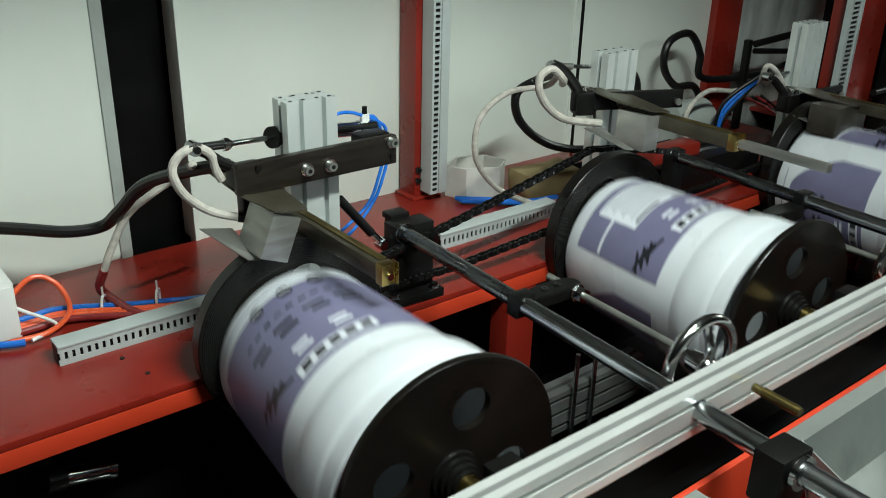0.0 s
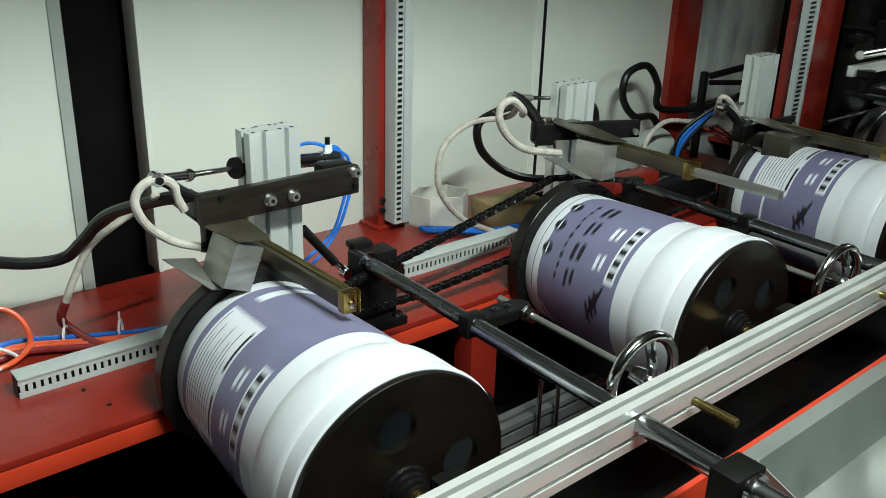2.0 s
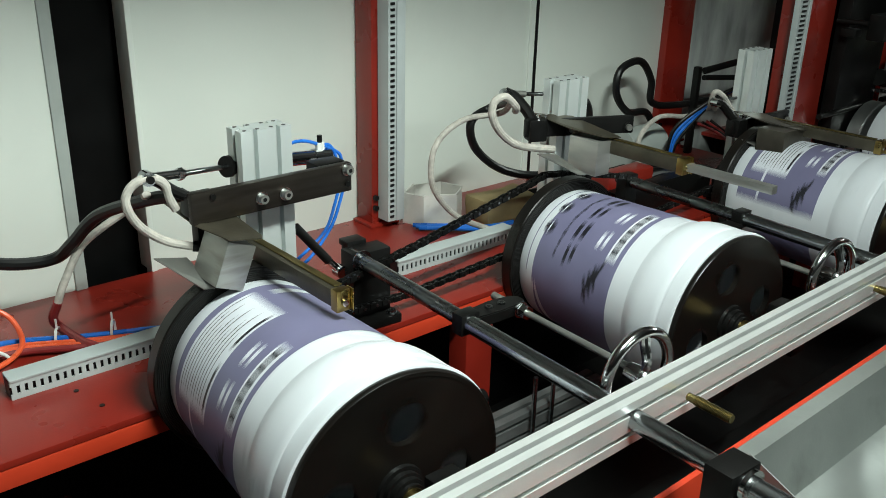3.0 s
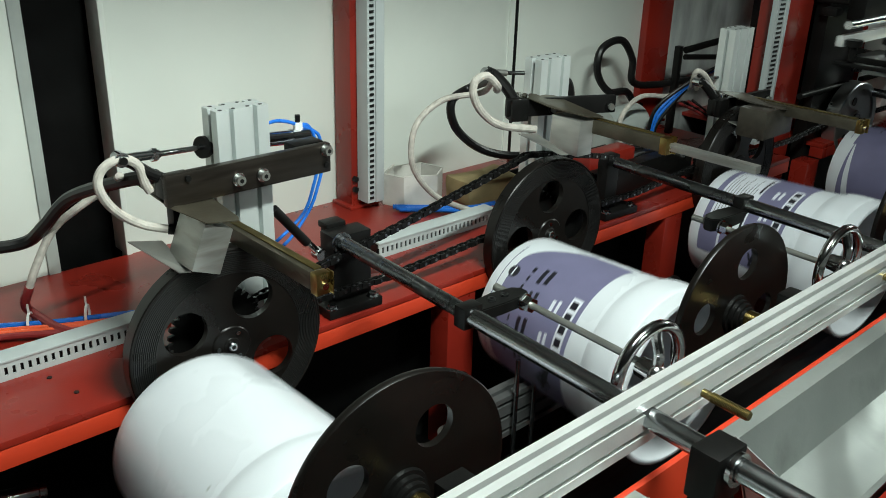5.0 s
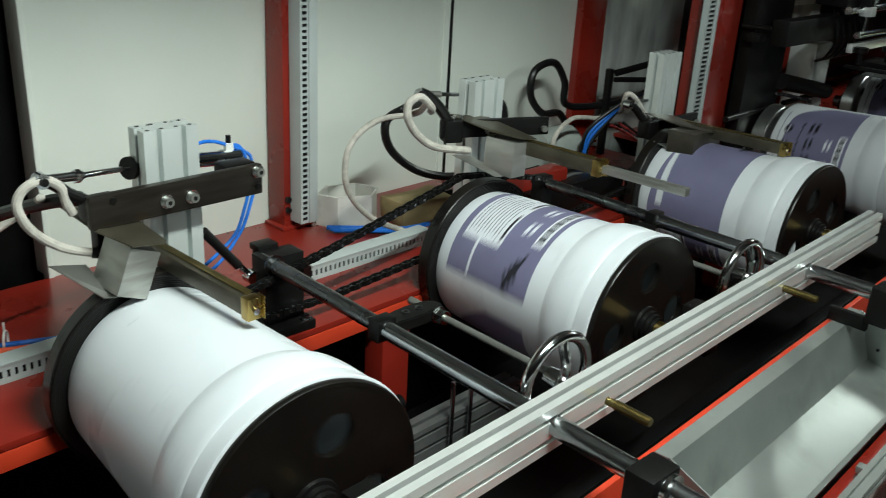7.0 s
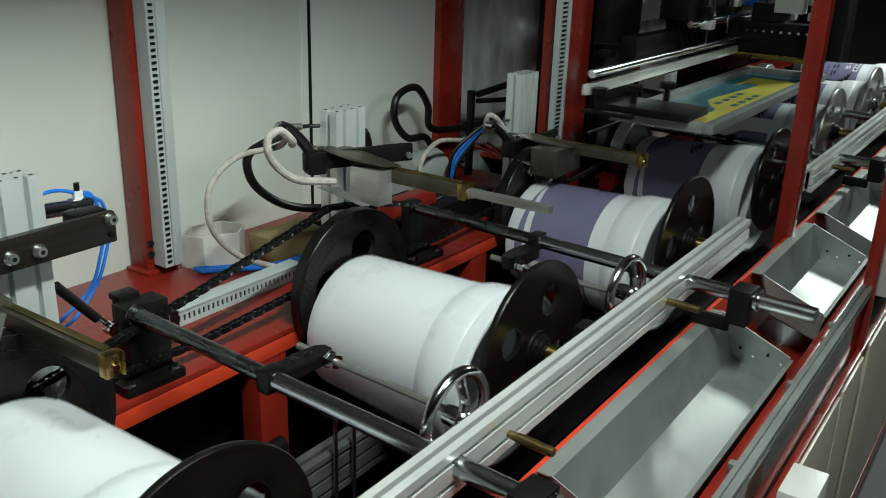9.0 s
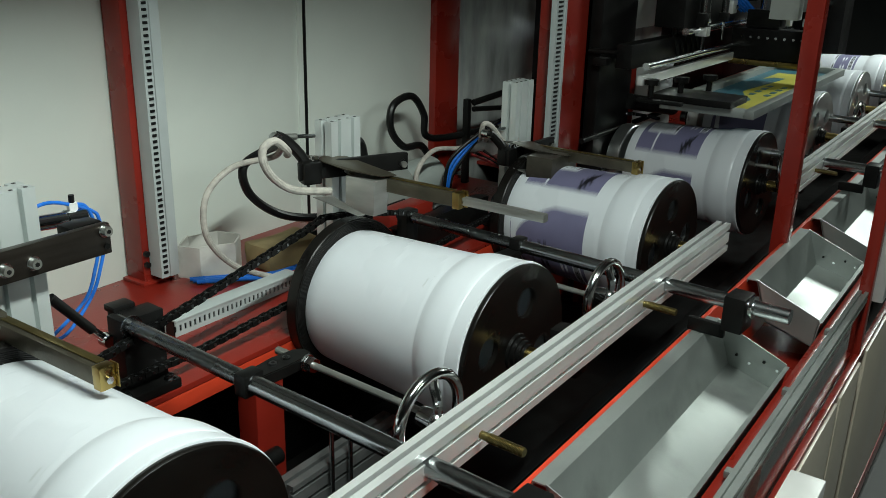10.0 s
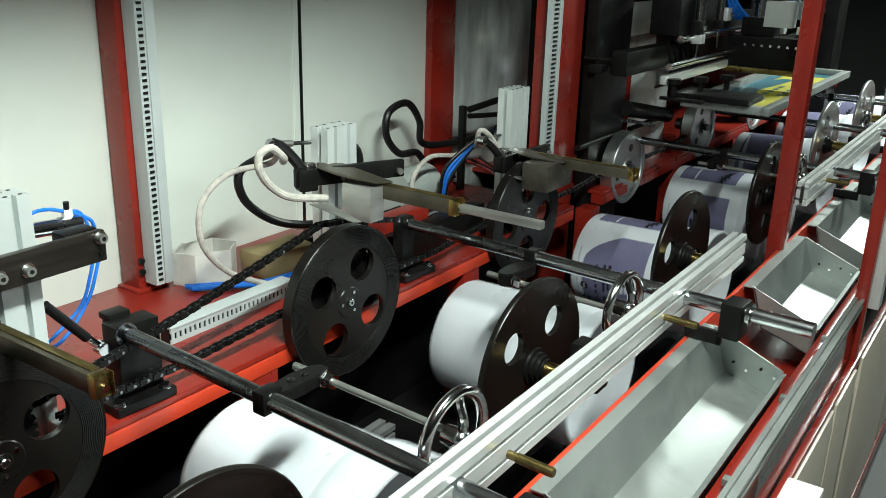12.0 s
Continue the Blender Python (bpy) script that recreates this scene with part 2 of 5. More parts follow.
# ---- setting ----
structure("floor", (-7, 11, -5, 7, -0.1, 0.0), M_FLOOR)
structure("wall_west", (-7.2, -7, -5, 7, 0, 3.6), M_HALL)
structure("wall_east", (11, 11.2, -5, 7, 0, 3.6), M_HALL)
structure("wall_south", (-7, 11, -5.2, -5, 0, 3.6), M_HALL)
structure("wall_north", (-7, 11, 7, 7.2, 0, 3.6), M_HALL)
structure("ceiling", (-7.2, 11.2, -5.2, 7.2, 3.6, 3.7), M_CEIL)
for lx, ly, lz, _ in LAMPS:
    lamp = thing("hall_lamp", "white fluorescent batten lamp over the aisle, out of view", "lamp", "hall lamps", pose(lx, ly, lz))
    boxpart("housing", (-0.46, 0.46, -0.10, 0.10, 0.03, 0.07), M_WHITEBOX, lamp, 0.004)
    for q in (-0.05, 0.05):
        rodpart("tube", (-0.42, q, 0.018), (0.42, q, 0.018), 0.013, M_TUBE, lamp)
    for q in (-0.35, 0.35):
        rodpart("hanger", (q, 0, 0.07), (q, 0, 3.62 - lz), 0.006, M_BLACK, lamp)

SHELF = 0.83
WALL_Y = 1.60
END_X = 6.0


def back_panel(x0, x1, label, z1=2.3, sheet=M_WALL):
    bm = bmesh.new()
    box(bm, x0, x1, WALL_Y, WALL_Y + 0.04, SHELF - 0.2, z1, 0.002)
    p = tagged(part("wall_panel", bm, sheet), label, "", "", "structure")
    return p


back_panel(-1.2, 0.474, "white coated sheet panel closing the back of the machine")
back_panel(0.630, 1.170, "white coated sheet panel closing the back of the machine")
back_panel(1.215, 1.711, "white coated sheet panel closing the back of the machine")
back_panel(1.721, 2.31, "white coated sheet panel closing the back of the machine")
back_panel(2.42, 2.92, "smoked acrylic panel at the back of the machine", 2.3, M_SMOKE)
structure("trim", (0.472, 0.494, WALL_Y - 0.006, WALL_Y + 0.05, SHELF, 2.3), M_SEAM, 0.001, "grey edge strip beside the black gap")
structure("trim", (0.623, 0.634, WALL_Y - 0.006, WALL_Y + 0.05, SHELF, 2.3), M_WALL, 0.001, "pale edge strip beside the black gap")
structure("trim", (1.150, 1.172, WALL_Y - 0.008, WALL_Y + 0.004, SHELF, 2.3), M_WALL, 0.001, "pale edge strip beside the red post")
structure("trim", (1.709, 1.7195, WALL_Y - 0.005, WALL_Y + 0.03, SHELF, 2.3), M_CABLE, 0, "black joint between two panels")
structure("trim", (1.690, 1.7085, WALL_Y - 0.004, WALL_Y + 0.002, SHELF, 2.3), M_WALL, 0, "pale flange along the black joint")
structure("trim", (2.288, 2.308, WALL_Y - 0.008, WALL_Y + 0.004, SHELF, 2.3), M_SEAM, 0, "grey edge strip beside the red post")
# two black sheets take the place of the darkness behind the wall
structure("wall_gap", (0.40, 0.70, WALL_Y + 0.08, WALL_Y + 0.10, SHELF - 0.2, 2.3), M_DARKVOID, 0, "black sheet standing in for the dark space behind the wall gap")
structure("wall_far", (2.925, END_X + 2, WALL_Y + 0.01, WALL_Y + 0.05, SHELF - 0.2, 2.6), M_DARKVOID, 0, "black sheet standing in for the dark space behind the printing unit")
# Out of view: edge height set to cast the shadow line across the wall.
structure("roof", (-1.4, END_X + 2, 0.52, 1.75, 2.14, 2.20), M_SEAM, 0.004, "unseen grey roof sheet that shades the upper back wall")
structure("roof_edge", (-1.4, END_X + 2, 0.46, 0.52, 2.076, 2.20), M_RED, 0.004, "unseen red roof beam that cuts the lamp light on the wall")

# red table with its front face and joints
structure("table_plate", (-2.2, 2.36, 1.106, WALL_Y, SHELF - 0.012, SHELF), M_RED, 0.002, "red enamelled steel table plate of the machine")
# brighter copy of the table's paint gives the light on its front face
structure("table_front", (-2.2, 2.36, 1.106, 1.146, SHELF - 0.044, SHELF - 0.0125), M_RED_LIT, 0.003, "red front edge beam of the table")
structure("table_plate_far", (2.56, END_X, 1.106, WALL_Y, SHELF - 0.012, SHELF), M_RED, 0.002, "red enamelled steel table plate beside the printing unit")
structure("table_front_far", (2.56, END_X, 1.104, 1.146, SHELF - 0.044, SHELF - 0.0125), M_RED, 0.003, "red front edge beam of the table")
for i in range(9):
    bm = bmesh.new()
    bx = -0.4 + (i * 0.377) % 1.9
    by = 1.14 + (i * 0.213) % 0.10
    rod(bm, (bx, by, SHELF - 0.001), (bx, by, SHELF + 0.0012), 0.004 if i % 3 else 0.006, 12)
    tagged(part("table_hole", bm, M_CABLE), "dark drilled hole in the red table", "", "", "structure")
for k in range(1, 7):
    structure("frame_leg", (1.044 + 0.72 * (k - 1), 1.116 + 0.72 * (k - 1), 1.108, 1.16, 0.0, SHELF - 0.045), M_RED, 0.003, "red square steel leg under the table")
structure("frame_rail_low", (-1.2, END_X, 1.162, 1.20, 0.16, 0.22), M_RED, 0.003, "red lower frame rail")
# plate and base are coloured black to give the shade below the table
structure("inner_plate", (-1.2, END_X, 1.24, 1.25, 0.1, SHELF - 0.02), M_DARKVOID, 0, "black plate standing in for the darkness under the table")
structure("base_tray", (-1.2, END_X, 0.30, 1.24, 0.42, 0.44), M_BLACK, 0, "base plate below the pails, blackened for the dark pit")
structure("inner_floor", (-1.2, END_X, 0.4705, 0.685, 0.500, 0.512), M_SHADERED, 0, "red inner floor plate, its colour darkened for the shaded pit")
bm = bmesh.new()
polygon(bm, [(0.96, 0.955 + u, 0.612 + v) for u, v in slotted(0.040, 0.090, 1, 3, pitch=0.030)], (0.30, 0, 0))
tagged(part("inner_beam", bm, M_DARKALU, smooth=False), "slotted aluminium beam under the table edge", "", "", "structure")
for q in (0.99, 1.22):
    structure("beam_support", (q, q + 0.03, 0.940, 0.970, 0.44, 0.5665), M_BLACK, 0.002, "black post under the slotted beam")
for q in (1.05, 1.10):
    bm = bmesh.new()
    rod(bm, (q, 0.925, 0.44), (q, 0.925, 0.735), 0.0045, 12)
    tagged(part("push_rod", bm, M_SHAFT), "thin upright steel rod beside the slotted beam", "rod", "push rods")
rodb = bmesh.new()
rod(rodb, (-1.2, 0.62, 0.555), (END_X, 0.62, 0.555), 0.011, 20)
tagged(part("inner_shaft", rodb, M_DARKBAR), "long oily steel shaft over the inner floor", "", "", "structure")
# rails get black instead of grey steel, as the pit lies in shade
structure("lift_rail_rear", (-1.2, END_X, 0.98, 1.02, 0.44, 0.47), M_BLACK, 0.003, "steel lifting rail under the pails, blackened for the dark pit")
structure("lift_rail_front", (-1.2, END_X, 0.76, 0.80, 0.44, 0.47), M_BLACK, 0.003, "steel lifting rail under the pails, blackened for the dark pit")


def red_post(x0, x1, y0, y1, z0=SHELF, z1=2.04):
    p = thing("frame_post", "red enamelled square steel post standing on the table", "post", "machine posts")
    boxpart("post", (x0, x1, y0, y1, z0, z1), M_RED, p, 0.004)
    boxpart("foot_plate", (x0 - 0.012, x1 + 0.012, y0 - 0.012, y1, z0, z0 + 0.008), M_RED, p, 0.002)
    for q in (0.07, 0.045):
        rodpart("bolt", (x0 + 0.008, y0, z0 + q), (x0 + 0.008, y0 - 0.008, z0 + q), 0.007, M_BLACK, p, 6)
    return p


def slotted_channel(x0, y0, z0, z1, w, d, strip):
    """A grey wiring channel; strip: the width of its slotted side, towards the lower x."""
    ch = thing("wiring_channel", "grey upright wiring channel with dark slots on a red post", "wiring duct", "wiring ducts")
    boxpart("cover", (x0, x0 + w, y0, y0 + d, z0, z1), M_DUCT, ch, 0.002)
    bm = bmesh.new()
    bms = bmesh.new()
    n = int((z1 - z0) / 0.0125)
    for i in range(n):
        z = z0 + 0.012 + i * 0.0125
        box(bms, x0 - strip * 0.75, x0 - strip * 0.25, y0 + 0.0015, y0 + 0.0035, z - 0.0028, z + 0.0028)
    box(bm, x0 - strip, x0, y0 + 0.004, y0 + d, z0, z1)
    part("slotted_side", bm, M_DUCT, ch)
    tagged(part("perforation", bms, M_CABLE, ch), "dark slots", kind="stuff")
    return ch


red_post(1.132, 1.190, 1.535, 1.595)
slotted_channel(1.168, 1.490, SHELF + 0.02, 2.03, 0.023, 0.042, 0.021)
red_post(2.268, 2.395, 1.575, 1.60)
# printing-unit column
red_post(2.352, 2.528, 1.20, 1.27, 0.0)
slotted_channel(2.332, 1.178, 0.86, 2.03, 0.012, 0.020, 0.046)
structure("gate_plate", (2.545, 2.80, 1.16, 1.20, 0.6, 2.04), M_BLACK, 0.003, "black steel gate plate of the printing unit")

# ---- table-top fittings ----


def duct(x0, x1, y0):
    d = thing("cable_duct", "grey plastic cable duct with slotted side lying on the red table", "cable duct", "cable ducts")
    bm = bmesh.new()
    box(bm, x0, x1, y0, y0 + 0.003, SHELF, SHELF + 0.009)
    box(bm, x0, x1, y0, y0 + 0.003, SHELF + 0.022, SHELF + 0.030)
    n = int((x1 - x0) / 0.0115)
    for i in range(n):
        x = x0 + (i + 0.5) * (x1 - x0) / n
        box(bm, x - 0.0034, x + 0.0034, y0 + 0.0002, y0 + 0.0028, SHELF + 0.008, SHELF + 0.023)
    part("slotted_wall", bm, M_DUCT, d, smooth=False)
    boxpart("back_wall", (x0, x1, y0 + 0.030, y0 + 0.033, SHELF, SHELF + 0.030), M_DUCT, d, 0.0005)
    boxpart("lid", (x0, x1, y0 - 0.002, y0 + 0.035, SHELF + 0.030, SHELF + 0.034), M_DUCT, d, 0.001)
    boxpart("inside", (x0, x1, y0 + 0.006, y0 + 0.029, SHELF, SHELF + 0.029), M_CABLE, d, 0)
    return d


duct(-0.9, 0.16, 1.262)
duct(0.255, 0.520, 1.262)
duct(1.000, 1.330, 1.270)
# Added to blacken this stretch of table; the clutter there is unidentified.
tray = thing("cable_tray", "added black tray with cables on the red table behind the chain", "cable tray")
boxpart("tray_floor", (1.52, 2.02, 1.235, 1.415, SHELF, SHELF + 0.008), M_BLACK, tray, 0.002)
boxpart("front_lip", (1.52, 2.02, 1.235, 1.241, SHELF + 0.008, SHELF + 0.040), M_BLACK, tray, 0.001)
boxpart("back_lip", (1.52, 2.02, 1.409, 1.415, SHELF + 0.008, SHELF + 0.046), M_BLACK, tray, 0.001)
for i in range(5):
    bm = bmesh.new()
    y = 1.262 + 0.030 * i
    sweep(bm, [(1.53, y, SHELF + 0.020), (1.66, y + 0.008, SHELF + 0.026 + 0.006 * (i % 2)), (1.80, y - 0.006, SHELF + 0.022), (1.93, y + 0.006, SHELF + 0.030), (2.01, y, SHELF + 0.020)], 0.012, 10, 6)
    part("tray_cable", bm, M_CABLE, tray)

cg = thing("chain_guard", "black folded sheet guard along the chain on the red table", "guard")
boxpart("front_sheet", (1.600, 1.990, 1.196, 1.199, SHELF, 0.905), M_BLACK, cg, 0.001)
boxpart("top_sheet", (1.600, 1.990, 1.199, 1.232, 0.902, 0.905), M_BLACK, cg, 0.001)
for q in (1.63, 1.79, 1.95):
    rodpart("screw", (q, 1.196, 0.885), (q, 1.192, 0.885), 0.005, M_BRIGHT, cg, 12)
cart = thing("open_carton", "small pale cardboard box open at the top on the red table", "cardboard box")
hexa = [(1.206, 1.515), (1.226, 1.462), (1.300, 1.430), (1.345, 1.462), (1.335, 1.528), (1.262, 1.548)]
for i in range(6):
    (ax, ay), (bx, by) = hexa[i], hexa[(i + 1) % 6]
    cx, cy = 1.28, 1.49
    q = [(ax, ay, SHELF), (bx, by, SHELF), (bx, by, SHELF + 0.074), (ax, ay, SHELF + 0.074 + 0.003 * (i % 2))]
    bm = bmesh.new()
    polygon(bm, q, (0.003 * (1 if cx > (ax + bx) / 2 else -1), 0.003 * (1 if cy > (ay + by) / 2 else -1), 0))
    part("side_wall", bm, M_CARTON, cart)
bm = bmesh.new()
polygon(bm, [(x, y, SHELF + 0.001) for x, y in hexa], (0, 0, 0.003))
part("bottom", bm, M_CARTON, cart)
bag = bmesh.new()
box(bag, 1.352, 1.500, 1.365, 1.455, SHELF, SHELF + 0.056, 0.006, pose(1.426, 1.41, 0, 0, 0, -6) @ pose(-1.426, -1.41, 0))
bmesh.ops.subdivide_edges(bag, edges=bag.edges, cuts=3, use_grid_fill=True)
for v in bag.verts:
    if v.co.z > SHELF + 0.01:
        v.co += noise.noise_vector(v.co * 28) * 0.006
tagged(part("paper_parcel", bag, M_KRAFT), "crumpled brown paper parcel on the red table behind the chain", "parcel")

# ---- machine stations ----
PITCH = 0.7255
AXIS_X, AXIS_Z = 0.559, 0.876
REAR_Y, FRONT_Y = 1.073, 0.691
SKEW = -3.15
STATIONS = list(range(-3, 8))


def on_axis(k, y, z=0.0, turn=0.0):
    """A pose on the axis of station k at depth y; the axes run slightly askew to the table."""
    return pose(AXIS_X + PITCH * k + (REAR_Y - y) * math.tan(radians(SKEW)), y, AXIS_Z + z, 0, turn, SKEW)


def hole_disc(bm, r, y0, y1, holes, hole_r, hole_at, seg=72, inner=0.02, grooves=0):
    """A disc round Y with round holes through it: radial rings with openings cut by leaving faces out."""
    n_r = 26
    radii = [inner + (r - inner) * i / n_r for i in range(n_r + 1)]
    seg = 120

    def keep(rad, ang):
        for h in range(holes):
            a = 2 * math.pi * h / holes
            dx, dz = rad * math.cos(ang) - hole_at * math.cos(a), rad * math.sin(ang) - hole_at * math.sin(a)
            if dx * dx + dz * dz < hole_r * hole_r:
                return False
        return True

    def place(i, j):
        """Ring point, drawn onto the hole's rim when it lies next to one."""
        rad, ang = radii[i], 2 * math.pi * j / seg
        x, z = rad * math.cos(ang), rad * math.sin(ang)
        for h in range(holes):
            a = 2 * math.pi * h / holes
            cx, cz = hole_at * math.cos(a), hole_at * math.sin(a)
            d = math.hypot(x - cx, z - cz)
            if abs(d - hole_r) < 0.0042 and 0 < i < n_r:
                x, z = cx + (x - cx) * hole_r / d, cz + (z - cz) * hole_r / d
        return x, z

    grid = {}

    def vert(i, j, side):
        j %= seg
        if (i, j, side) not in grid:
            x, z = place(i, j)
            y = y0 if side == 0 else y1
            if grooves and side == 0 and i > n_r - grooves and i < n_r and i % 2 == 0:
                y += 0.0022
            grid[i, j, side] = bm.verts.new((x, y, z))
        return grid[i, j, side]

    solid = {(i, j): keep((radii[i] + radii[i + 1]) / 2, 2 * math.pi * (j + 0.5) / seg) for i in range(n_r) for j in range(seg)}
    for (i, j), ok in solid.items():
        if not ok:
            continue
        bm.faces.new((vert(i, j, 0), vert(i + 1, j, 0), vert(i + 1, j + 1, 0), vert(i, j + 1, 0)))
        bm.faces.new((vert(i, j, 1), vert(i, j + 1, 1), vert(i + 1, j + 1, 1), vert(i + 1, j, 1)))
        for (di, dj, a, b) in ((-1, 0, (i, j), (i, j + 1)), (1, 0, (i + 1, j), (i + 1, j + 1)), (0, -1, (i, j), (i + 1, j)), (0, 1, (i, j + 1), (i + 1, j + 1))):
            other = (i + di, (j + dj) % seg)
            if not solid.get(other, False):
                bm.faces.new((vert(*a, 0), vert(*b, 0), vert(*b, 1), vert(*a, 1)))


def rear_chuck():
    """Local origin on the axis at the face that meets the pail's bottom; +Y goes back."""
    c = thing("rear_chuck", "black grooved backing disc with four round holes", "chuck disc", "rear chuck discs")
    bm = bmesh.new()
    hole_disc(bm, 0.1555, 0.0, 0.012, 4, 0.034, 0.080)
    part("disc", bm, M_DISC, c)
    bm = bmesh.new()
    lathe(bm, [(0.0, 0.1525), (-0.001, 0.1555), (0.001, 0.1570), (0.024, 0.1570), (0.026, 0.150)], 96)
    part("rim", bm, M_DISC, c)
    bm = bmesh.new()
    lathe(bm, [(-0.003, 0.0), (-0.003, 0.0125), (-0.0022, 0.0135), (-0.0022, 0.030), (0.0, 0.032), (0.03, 0.032), (0.03, 0.02), (0.10, 0.02), (0.10, 0.0)], 40)
    part("hub", bm, M_DISC, c)
    bm = bmesh.new()
    prof = [(0.0005, 0.1175)]
    for i in range(12):
        r = 0.1180 + 0.0029 * i
        prof += [(-0.0018, r), (-0.0018, r + 0.0013), (-0.0001, r + 0.0017), (-0.0001, r + 0.0027)]
    lathe(bm, prof + [(0.0005, 0.1540)], 96)
    part("turned_ring", bm, M_GROOVE, c, "fine turned grooves")
    bm = bmesh.new()
    lathe(bm, [(-0.003, 0.0), (-0.009, 0.0), (-0.009, 0.0060), (-0.0075, 0.0075), (-0.003, 0.0075)], 24)
    part("centre_bolt", bm, M_BRIGHT, c, "bright round-headed bolt")
    rodpart("bolt_socket", (0, -0.0094, 0), (0, -0.0085, 0), 0.0036, M_CABLE, c, 6)
    for a in (90, 210, 330):
        x, z = 0.022 * math.cos(radians(a)), 0.022 * math.sin(radians(a))
        rodpart("screw", (x, -0.0045, z), (x, -0.001, z), 0.0036, M_BRIGHT, c, 10)
    sprocket(c)
    return c


def sprocket(c):
    bm = bmesh.new()
    outline = []
    for i in range(34):
        for q, r in ((-0.42, 0.070), (-0.22, 0.078), (0.22, 0.078), (0.42, 0.070)):
            a = 2 * math.pi * (i + q) / 34
            outline.append((r * math.cos(a), 0.0485, -r * math.sin(a)))
    polygon(bm, outline, (0, 0.007, 0))
    bmesh.ops.recalc_face_normals(bm, faces=bm.faces)
    part("sprocket", bm, M_BLACK, c)


def silver_chuck():
    """The smaller cast disc at the printing unit: a deep rim, a dished face and a hexagon bolt."""
    c = thing("rear_chuck", "cast aluminium backing disc with a deep rim and hexagon bolt", "chuck disc", "rear chuck discs")
    bm = bmesh.new()
    lathe(bm, [(0.0, 0.0), (0.0, 0.030), (0.004, 0.034), (0.004, 0.098), (-0.002, 0.101), (-0.003, 0.117), (0.0, 0.120), (0.040, 0.120), (0.042, 0.116), (0.042, 0.02)], 96)
    part("disc", bm, M_SILVER, c)
    bm = bmesh.new()
    lathe(bm, [(0.04, 0.0), (0.04, 0.022), (0.11, 0.022), (0.11, 0.0)], 32)
    part("hub", bm, M_DARKBAR, c)
    rodpart("washer", (0, -0.004, 0), (0, 0.0, 0), 0.024, M_DARKBAR, c, 28)
    rodpart("centre_bolt", (0, -0.018, 0), (0, -0.004, 0), 0.014, M_BLACK, c, 6, "dark hexagon bolt")
    for a in (45, 165, 285):
        x, z = 0.066 * math.cos(radians(a)), 0.066 * math.sin(radians(a))
        rodpart("bore", (x, 0.0025, z), (x, 0.0045, z), 0.013, M_CABLE, c, 24, "dark round bore")
    sprocket(c)
    return c


def front_chuck(metal):
    """Local origin on the axis at the face that meets the pail's mouth; -Y comes forward."""
    label = "black clamping disc with four round holes and brass spindle" if metal is M_DISC else "bright turned clamping disc with four round holes and brass spindle"
    c = thing("front_chuck", label, "chuck disc", "front chuck discs")
    bm = bmesh.new()
    hole_disc(bm, 0.1555, -0.010, 0.0, 4, 0.028, 0.088)
    part("disc", bm, metal, c)
    bm = bmesh.new()
    lathe(bm, [(0.0, 0.150), (0.0, 0.1565), (-0.003, 0.1575), (-0.008, 0.1575), (-0.0105, 0.1560), (-0.0105, 0.150)], 96)
    part("rim", bm, metal, c)
    bm = bmesh.new()
    lathe(bm, [(-0.010, 0.034), (-0.015, 0.033), (-0.016, 0.028), (-0.023, 0.028), (-0.024, 0.0245), (-0.031, 0.0245), (-0.032, 0.020), (-0.037, 0.020), (-0.037, 0.0)], 48)
    part("collar", bm, M_BLACK, c)
    bm = bmesh.new()
    lathe(bm, [(-0.036, 0.0), (-0.036, 0.0165), (-0.090, 0.0165), (-0.092, 0.015), (-0.092, 0.0)], 40)
    part("spindle", bm, M_BRASS, c, "brass spindle")
    return c


def lift_of(k):
    return 0.03 if k >= 4 else 0.0


REAR, FRONT = {}, {}
for k in STATIONS:
    m = on_axis(k, REAR_Y + (0.028 if k >= 3 else 0.0), lift_of(k))
    if k in (-3, 3):
        REAR[k] = rear_chuck() if k < 3 else silver_chuck()
        REAR[k].matrix_basis = m
    else:
        REAR[k] = copy_thing(REAR[-3 if k < 3 else 3], m)
    z = AXIS_Z + lift_of(k)
    bh = thing("shaft_bearing", "black pillow bearing carrying the chuck shaft on the table edge", "bearing block", "chuck bearings", pose(AXIS_X + PITCH * k, 1.16, z))
    bm = bmesh.new()
    box(bm, -0.035, 0.035, -0.014, 0.02, SHELF - z + 0.001, 0.02, 0.004)
    rod(bm, (0, -0.016, 0), (0, 0.022, 0), 0.037, 28)
    part("housing", bm, M_BLACK, bh)
    boxpart("foot", (-0.055, 0.055, -0.016, 0.03, SHELF - z, SHELF - z + 0.014), M_BLACK, bh, 0.003)
for k in STATIONS:
    m = on_axis(k, FRONT_Y, lift_of(k))
    FRONT[k] = front_chuck(M_DISC if k < 4 else M_SILVER) if k in (-3, 4) else copy_thing(FRONT[-3 if k < 4 else 4], m)
    FRONT[k].matrix_basis = m

# ---- pails ----

def pail_radius(y):
    """Body radius at depth y from the bottom."""
    return 0.1350 + 0.0120 * y / 0.272


